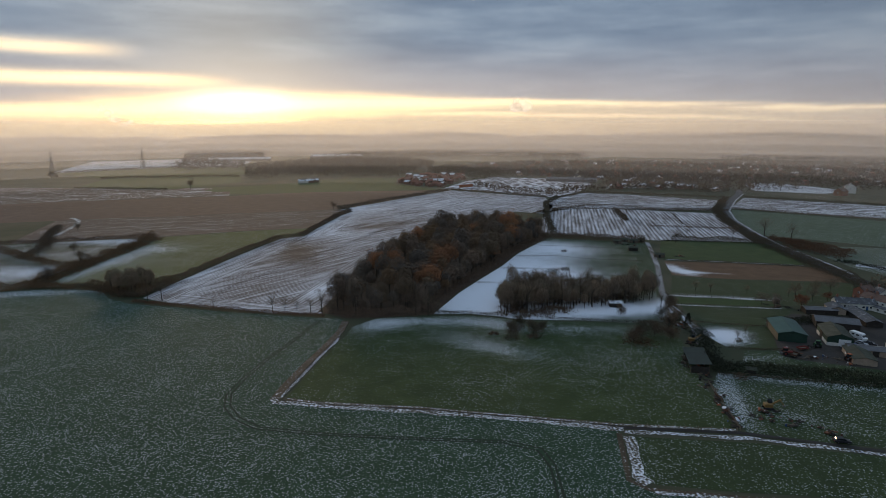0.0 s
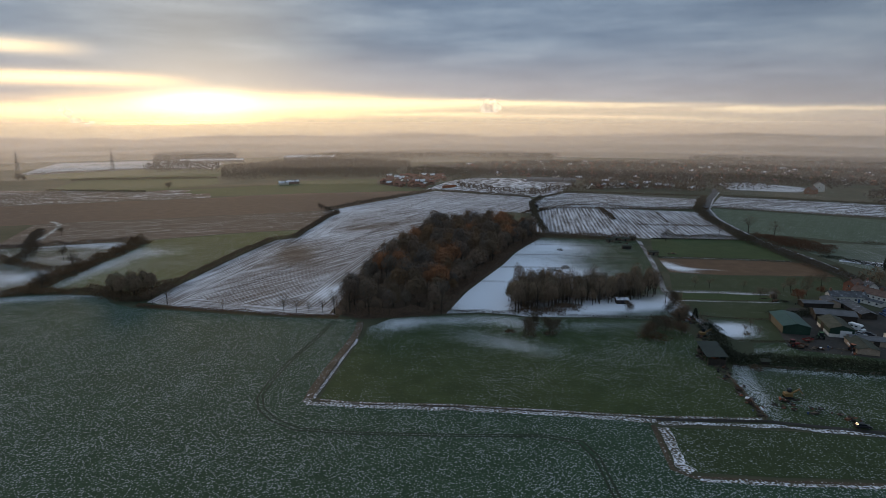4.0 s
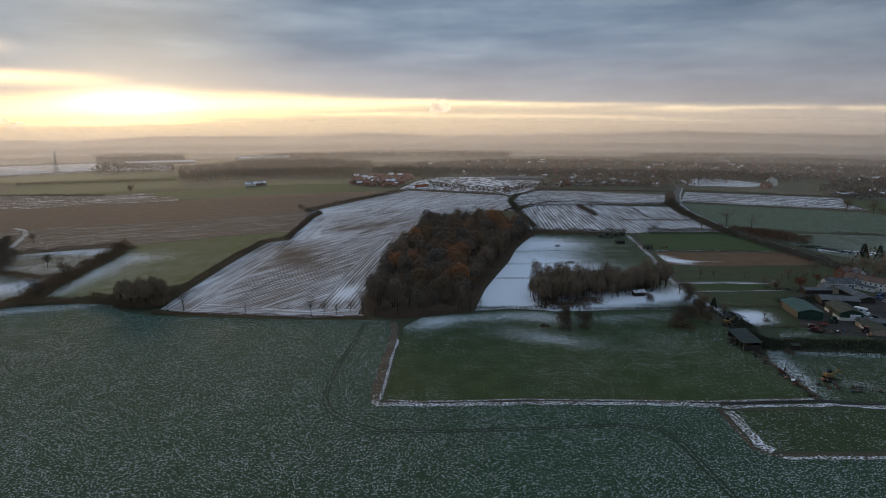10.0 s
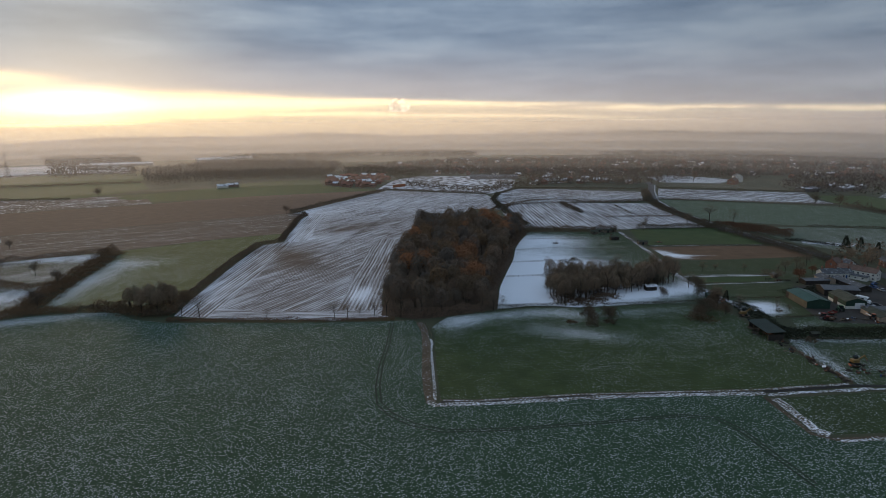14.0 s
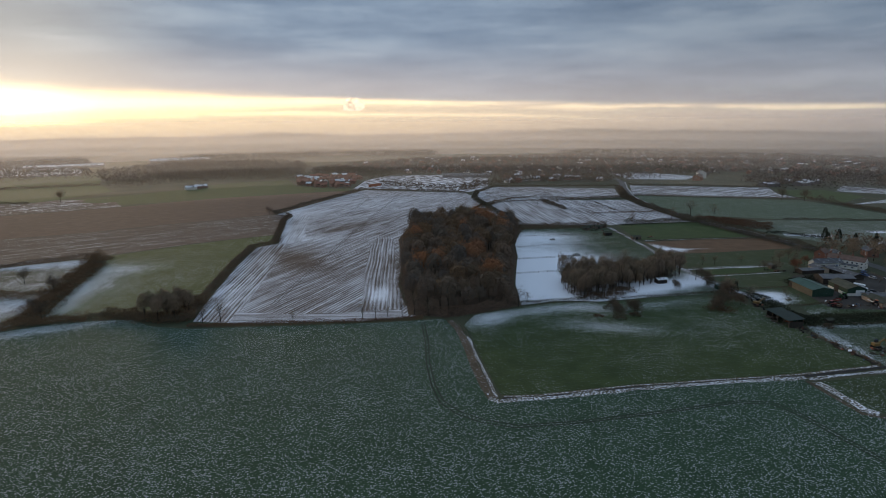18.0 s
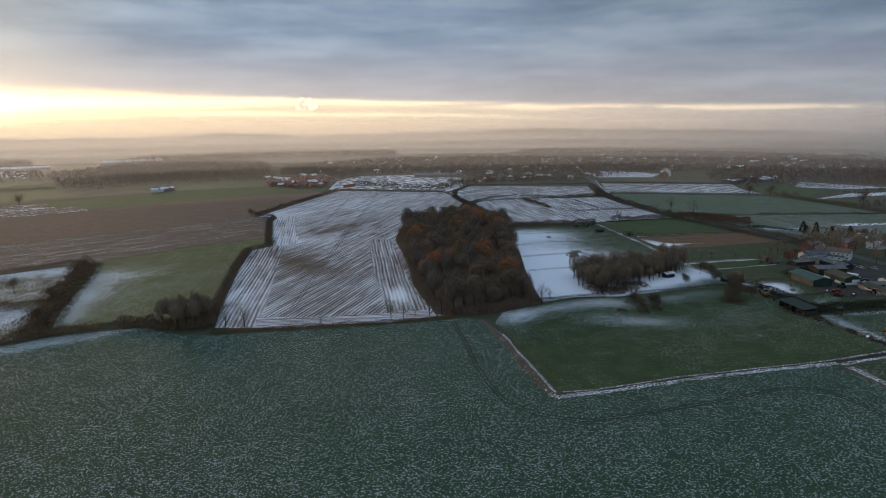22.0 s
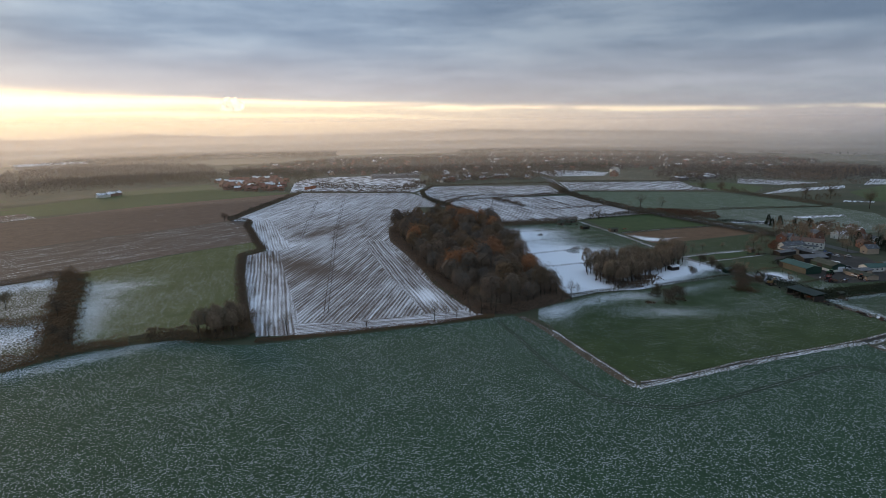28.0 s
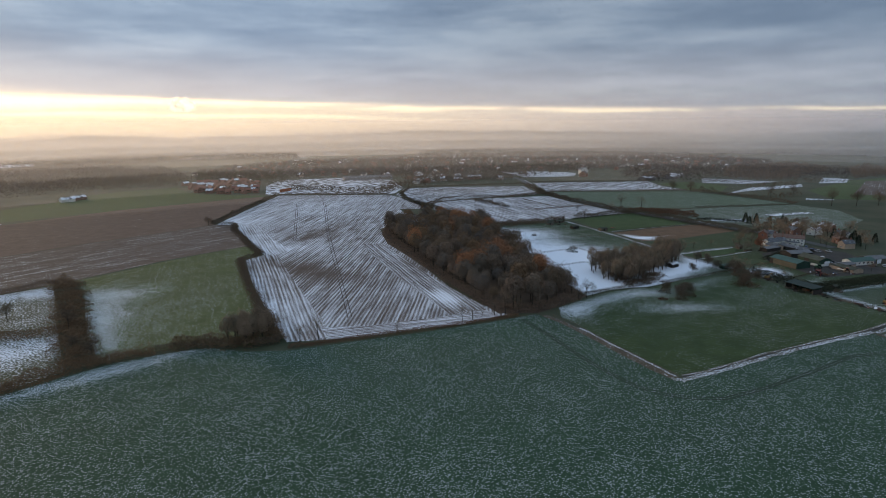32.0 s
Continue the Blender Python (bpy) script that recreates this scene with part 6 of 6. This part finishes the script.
snow_lot = field("building_plots", (0.06, 0.05, 0.04), (0.11, 0.09, 0.07), snow=0.42, rows=0.0, patchy=0.6, grain=0.12, soft=0.4)
sheet("building_plot", "4,778 26,780 136,692 178,740 225,851 190,936 87,962 42,890", snow_lot, "building land with earth heaps and snow", lift=0.2, category="building land")
sheet("building_plot", "223.3,789.7 285.6,789 292.2,805 229.9,807.2", snowf, "white yard in front of the village", lift=0.2, category="yard")
gable("warehouse", "long low warehouse with dark roof", "warehouse", 203, 892, 26, 74, 4, 6, 107, STEEL, SLATE)
gable("warehouse", "distant factory with pale roof", "warehouse", -303.7, 1783.2, 50, 150, 8, 12, 75, STEEL, SNOWROOF)
gable("warehouse", "distant glasshouse with white roof", "warehouse", -535, 1616.2, 40, 160, 6, 9, 80, STEEL, SNOWROOF)
gable("farm_building", "farm building with snowy roof beside the pasture", "barn", -198, 867, 8, 14, 4, 6.5, 70, WHITE, SNOWROOF)
gable("farm_building", "farm shed with snowy roof beside the pasture", "barn", -186.6, 879.4, 8, 16, 4, 6.5, 60, BRICK, SNOWROOF)
gable("house", "orange-brick house beside the white field", "house", 489, 706, 10, 14, 5.5, 9, 60, plain("orange_brick", (0.25, 0.12, 0.08), 0.9, 0.2), TILE, windows=[("w", -3, 3, 1.3, 1.2), ("w", 3, 3, 1.3, 1.2), ("s", 0, 3, 1.3, 1.2)], chimneys=[(5, 1)])
gable("house", "tall cream house among dark trees", "house", 520, 735, 12, 14, 8, 12, 30, WHITE, SLATE, windows=[("w", -3, 3, 1.3, 1.2), ("w", 3, 3, 1.3, 1.2), ("s", 0, 5, 1.3, 1.2), ("w", 0, 5.5, 1.3, 1.2)], chimneys=[(5, 1)])
for i, (x, y, l) in enumerate(((574, 634, 30), (566, 600, 30), (514, 606, 22), (590, 612, 24))):
    gable("farm_building", "distant shed with snow-white roof", "barn", x, y, 14, l, 4.5, 6.5, 70 + 9 * i, GREYTIN, SNOWROOF, group="far sheds")
arc = [(-6 * math.cos(math.pi * i / 8), 3.2 * math.sin(math.pi * i / 8)) for i in range(9)]
sheet("snow_field", "325,337 373,319 364,312 320,328", snowf, "white strip of covered beds in the pasture", lift=0.2)
sheet("snow_field", "254,345 259,351 288,332 273,325", snowf, "small white plot beside the clipped hedge", lift=0.2)
e = thing("orange_hoarding", "bright orange site hoarding", "hoarding", 38.5, 802.7, 60)
part("board", block(0.2, 22, 4, 0, 0, 2), ORANGE, e)
for i in (-1, 0, 1):
    part("strut", block(2.0, 0.2, 0.2, 1.0, i * 8, 1.8, Matrix.Rotation(0.9, 3, "Y")), TIMBER, e)


def far_trees(name, outlines, gap, label, seed, mats, tall=(9, 15), cards=11, size=1.0):
    """Woods and gardens far off: every tree a loose clump of twigs."""
    r = random.Random(seed)
    v, f = [], []
    for poly in outlines:
        for x, y in scatter(poly, gap, r):
            h, w = r.uniform(*tall), r.uniform(4.0, 6.5) * (0.5 + 0.5 * size)
            z0 = ground_z(x, y)
            for i in range(cards):
                d = rand_dir(r)
                c = Vector((x + d.x * w * 0.6, y + d.y * w * 0.6, z0 + h * (0.55 + 0.4 * d.z)))
                card(v, f, c, d + Vector((0, 0, 0.6)), rand_dir(r), size * r.uniform(2.2, 4.6), size * r.uniform(1.2, 3.0))
    tagged(new(name, mesh_of(name, v, f, mats)), label, "woods", kind="stuff")


far_trees("town_trees", [TOWN, P("58.7,989.9 181.8,961.6 314.8,884.2 444.1,884.7 667.7,771 793.4,844.4 525.6,1089.7 212.1,1199.9 -7.9,1155.3"), P("615.2,793.8 444.1,884.7 368.3,781.4 379.9,726.3 508,788.8 571,747.6")], 13, "bare trees among the town's houses", 1, FAR, (5, 11), 11, 0.75)
far_trees("town_trees", [P("371.4,736.8 319.1,794.4 276.5,852.5 217.9,867.3 183.9,936.2 201.3,973 314.1,902 444.1,884.7 405,804.4"), P("483,577.1 595.1,543.1 737.9,431.1 923.3,505.2 815.4,652.4 668.8,760.8 599.2,710.6 520.5,661.6"), P("-10.2,1097.8 68,991.2 49.1,972.1 -31.7,1001.5")], 11, "belt of tall bare trees before the town", 2, FAR, (7, 13), 16, 0.65)
far_trees("village_trees", [VILLAGE, P("135.4,730.5 185.1,773.6 220.6,780.6 286.2,778.1 371.4,736.8 366.9,725.1 280.8,759.4 216,765.9 187.4,763.2 141.8,719.6")], 9.5, "dark bare garden trees among the village houses", 12, HEDGE, (5, 10), 26, 0.55)
far_trees("far_wood", [P("-297.1,915.6 -234.7,954.6 -170.8,1022.4 -74,1073 -11,1099.3 -9.4,1389.9 -205,1705.5 -310.1,1549.6 -395.5,1272.6 -368.5,1135.3")], 11, "long dark winter wood beyond the pasture", 3, FAR, (8, 13), 15, 0.62)
far_trees("far_wood", [P("-627.5,1466.5 -504.2,1712 -690.3,2444.6 -1049,2541"), P("-524.7,1148 -427.1,1156.9 -365.5,1135 -408.2,1274 -571,1342.8")], 13, "dark copse far out on the plain", 4, FAR, (10, 18), 10)
far_trees("far_wood", [P("-332.2,1678.1 -54.2,1641.4 127.4,1896.5 378.9,1637.3 586.4,2229 182.1,2570.1 -265.9,2339.6"), P("1335,1521.5 2139,1359.3 1942.2,1440.8 1230.9,1980 764.9,1664.2")], 17, "hazy woods beyond the town", 5, FAR, (10, 18), 9)
far_trees("far_wood", [P("500,612 575,640 590,625 520,596"), P("660,480 900,520 1000,640 780,640 640,560 640,500"), P("760,430 900,420 1050,520 900,500")], 8, "dark belt of trees by the far sheds", 6, HEDGE, (6, 10), 26, 0.6)
far_trees("far_trees", [P("440,868 510,862 540,770 600,800 560,900 450,920"), P("536,668 552,624 566,630 550,676"), P("548,596 545,540 560,540 566,600")], 14, "dark trees behind the white field", 7, EVER, (8, 14), 18, 0.7)
far_trees("far_trees", [P("92.2,730.5 136,705.7 143.9,717.1 101,746.9"), P("46.3,814.4 91.1,746.1 99,755.4 56.1,828"), P("140,706 185.7,754.2 222.2,741.4 226.9,752.6 187.3,767.6 135.6,723.5")], 8, "row of trees behind the ploughed field", 8, HEDGE, (4, 8), 24, 0.6)
far_trees("far_trees", [P("446,462 450,485 442,486 438,460"), P("432,390 480,374 484,384 440,400"), P("640,462 652,430 668,434 656,468"), P("520,455 600,430 604,438 524,464")], 9, "hedgerow trees across the east pasture", 9, HEDGE, (4, 7), 40, 0.4)
far_trees("far_trees", [P("226.3,295.2 238.9,281.8 288.7,260.2 297.7,302.7 267.9,317.6 247.2,305.3")], 8, "bare garden trees round the lane's houses", 10, TWIG, (4, 8), 44, 0.36)


far_trees("far_trees", [P("-23,1034 8,1150 118,1020 74,890 52,900 48,1005")], 10, "dark evergreens behind the brick estate", 15, EVER, (8, 13), 22, 0.6)
far_trees("far_trees", [P("-300,1120 -269,1096 -190,978 -173,992 -66,962 -52,985 -25,1040 -60,1120 -260,1240")], 10, "dark belt of trees along the green pasture", 16, HEDGE, (7, 12), 18, 0.6)


def hedgerows():
    r = random.Random(33)
    v, f = [], []
    for k in range(260):
        a, rad = radians(r.uniform(-62, 95)), r.uniform(1900, 4500)
        x, y = MID.x + rad * math.sin(a), MID.y + rad * math.cos(a)
        d = radians(r.choice((-75, 15, 60, 100)) + r.uniform(-20, 20))
        n, gap = r.randint(8, 30), r.uniform(9, 20)
        for i in range(n):
            q = Vector((x + math.cos(d) * gap * i, y + math.sin(d) * gap * i, 0))
            if (q.xy - MID).length > 4700:
                continue
            q.z = ground_z(q.x, q.y)
            for j in range(4):
                u = rand_dir(r)
                card(v, f, q + Vector((u.x * 4, u.y * 4, 1 + abs(u.z) * 4)), u + Vector((0, 0, 0.3)), rand_dir(r), r.uniform(4, 8), r.uniform(2.5, 5))
    tagged(new("far_hedgerows", mesh_of("far_hedgerows", v, f, FAR)), "hedgerows and copses fading across the plain", "hedgerow", kind="stuff")


hedgerows()


def pylon(x, y, h, turn):
    e = thing("pylon", "steel lattice electricity pylon", "pylon", x, y, turn, "pylons")
    for sx in (-1, 1):
        for sy in (-1, 1):
            v, f = [], []
            tube(v, f, Vector((sx * 4, sy * 4, -1)), Vector((sx * 1.1, sy * 1.1, h * 0.6)), 0.3, 0.25, 4)
            tube(v, f, Vector((sx * 1.1, sy * 1.1, h * 0.6)), Vector((0, 0, h)), 0.25, 0.15, 4)
            part("leg", mesh_of("leg", v, f, STEEL), STEEL, e)
    for i in range(6):
        z, w = h * i / 10, 4 - 2.9 * i / 6
        z2, w2 = h * (i + 1) / 10, 4 - 2.9 * (i + 1) / 6
        v, f = [], []
        for sx, sy, tx, ty in ((-1, -1, 1, -1), (1, -1, 1, 1), (1, 1, -1, 1), (-1, 1, -1, -1)):
            tube(v, f, Vector((sx * w, sy * w, z)), Vector((tx * w2, ty * w2, z2)), 0.16, 0.16, 3)
            tube(v, f, Vector((tx * w, ty * w, z)), Vector((sx * w2, sy * w2, z2)), 0.16, 0.16, 3)
        part("bracing", mesh_of("bracing", v, f, STEEL), STEEL, e)
    for z, w in ((0.62, 7), (0.76, 9), (0.9, 6)):
        v, f = [], []
        tube(v, f, Vector((-w, 0, h * z)), Vector((w, 0, h * z)), 0.2, 0.2, 4)
        part("cross_arm", mesh_of("cross_arm", v, f, STEEL), STEEL, e)


pylon(-704, 1086.6, 46, 30)
pylon(-624.2, 1260.8, 46, 30)
a = radians(62.5)
tx, ty = MID.x + 4150 * math.sin(a), MID.y + 4150 * math.cos(a)
e = thing("tower_block", "pale tower block in the far haze", "tower block", tx, ty, 40)
part("shaft", block(26, 22, 48, 0, 0, 23), PALEBRICK, e)
part("plant_room", block(12, 10, 5, 0, 0, 49), PALEBRICK, e)
for i in range(10):
    part("window_band", block(26, 0.4, 2.0, 0, -12.1, 4 + 4.4 * i), GLASS, e)


def steam(label, az, rad, humps, seed):
    """Steam over a far chimney: one thin, uneven, billowing skin, open behind."""
    m = bpy.data.materials.new("steam")
    m.use_nodes = True
    t = m.node_tree
    t.nodes.clear()
    n = Net(t)
    tr, cl, mx, out = n.node("ShaderNodeBsdfTranslucent"), n.node("ShaderNodeBsdfTransparent"), n.node("ShaderNodeMixShader"), n.node("ShaderNodeOutputMaterial")
    tr.inputs["Color"].default_value = (0.97, 0.95, 0.92, 1)
    n.put(mx.inputs[0], n.step(n.noise(n.node("ShaderNodeTexCoord").outputs["Object"], 0.035, 4.0), 0.3, 0.62, 0.34, 0.80))
    n.put(mx.inputs[1], cl.outputs[0])
    # Extra brightness put into the colour: both shares together exceed full white.
    both, more = n.node("ShaderNodeAddShader"), n.node("ShaderNodeBsdfTranslucent")
    more.inputs["Color"].default_value = (0.55, 0.52, 0.46, 1)
    n.put(both.inputs[0], tr.outputs[0])
    n.put(both.inputs[1], more.outputs[0])
    n.put(mx.inputs[2], both.outputs[0])
    n.put(out.inputs[0], mx.outputs[0])
    a0 = radians(az)
    way, side = Vector((math.sin(a0), math.cos(a0), 0)), Vector((math.cos(a0), -math.sin(a0), 0))
    bm = bmesh.new()
    for across, up, wide, tall in humps:
        c = Vector((MID.x, MID.y, 0)) + way * rad + side * across + Vector((0, 0, up))
        made = bmesh.ops.create_icosphere(bm, subdivisions=4, radius=1.0)
        for vv in made["verts"]:
            d = vv.co.copy()
            k = 1 + 0.28 * noise.fractal(d * 2.0 + Vector((across, up, seed)), 0.7, 2.2, 4)
            vv.co = c + k * (side * d.x * wide + way * d.y * wide * 0.12 + Vector((0, 0, d.z * tall)))
    bm.normal_update()
    bmesh.ops.delete(bm, geom=[q for q in bm.faces if q.normal.dot(way) > 0.0], context="FACES")
    me = bpy.data.meshes.new("steam_cloud")
    bm.to_mesh(me)
    bm.free()
    me.polygons.foreach_set("use_smooth", [True] * len(me.polygons))
    me.materials.append(m)
    tagged(new("steam_cloud", me), label, "steam", kind="stuff")


steam("sunlit steam cloud over a far power station", 9.5, 3940, [(-6, 202, 50, 40), (30, 192, 40, 30), (-34, 188, 34, 26)], 3)
steam("wisps of sunlit steam from a far chimney", -26.5, 3950, [(-85, 175, 14, 20), (-55, 145, 22, 20), (-20, 110, 28, 18), (25, 82, 26, 12), (60, 96, 14, 8)], 5)
# ---- haze over the plain, imitated by upright translucent sheets ----
def haze_net():
    m = bpy.data.materials.new("haze_sheet")
    m.use_nodes = True
    t = m.node_tree
    t.nodes.clear()
    n = Net(t)
    px, py, pz = n.split(n.node("ShaderNodeTexCoord").outputs["Object"])
    return m, n, pz


# Stand-in for distance haze: a curved sheet, denser low down, thinning upwards.
def haze_ring(radius, dense, top):
    m, n, pz = haze_net()
    thick = n.mul(n.m("EXPONENT", n.m("DIVIDE", n.m("MAXIMUM", n.m("ADD", pz, 10.0), 0.0), -top)), dense)
    clear = n.node("ShaderNodeBsdfTransparent")
    glow = n.node("ShaderNodeBsdfTranslucent")
    glow.inputs["Color"].default_value = (1.0, 0.94, 0.90, 1)
    mixer = n.node("ShaderNodeMixShader")
    n.put(mixer.inputs[0], thick)
    n.put(mixer.inputs[1], clear.outputs[0])
    n.put(mixer.inputs[2], glow.outputs[0])
    out = n.node("ShaderNodeOutputMaterial")
    n.put(out.inputs[0], mixer.outputs[0])
    v, f = [], []
    seg, levels = 64, (-40, top * 6)
    for i in range(seg + 1):
        a = radians(-80 + 190 * i / seg)
        for z in levels:
            v.append((MID.x + radius * math.sin(a), MID.y + radius * math.cos(a), z))
    for i in range(seg):
        f.append((2 * i, 2 * i + 2, 2 * i + 3, 2 * i + 1))
    tagged(new("mist", mesh_of("mist", v, f, m, smooth=True)), "upright translucent sheet that imitates haze over the plain", "mist", kind="stuff")


for radius, dense, top in ((700, 0.05, 75), (850, 0.09, 75), (1100, 0.18, 74), (1500, 0.25, 74), (2050, 0.31, 78), (2800, 0.42, 90), (3750, 0.58, 120), (4500, 0.55, 150)):
    haze_ring(radius, dense, top)
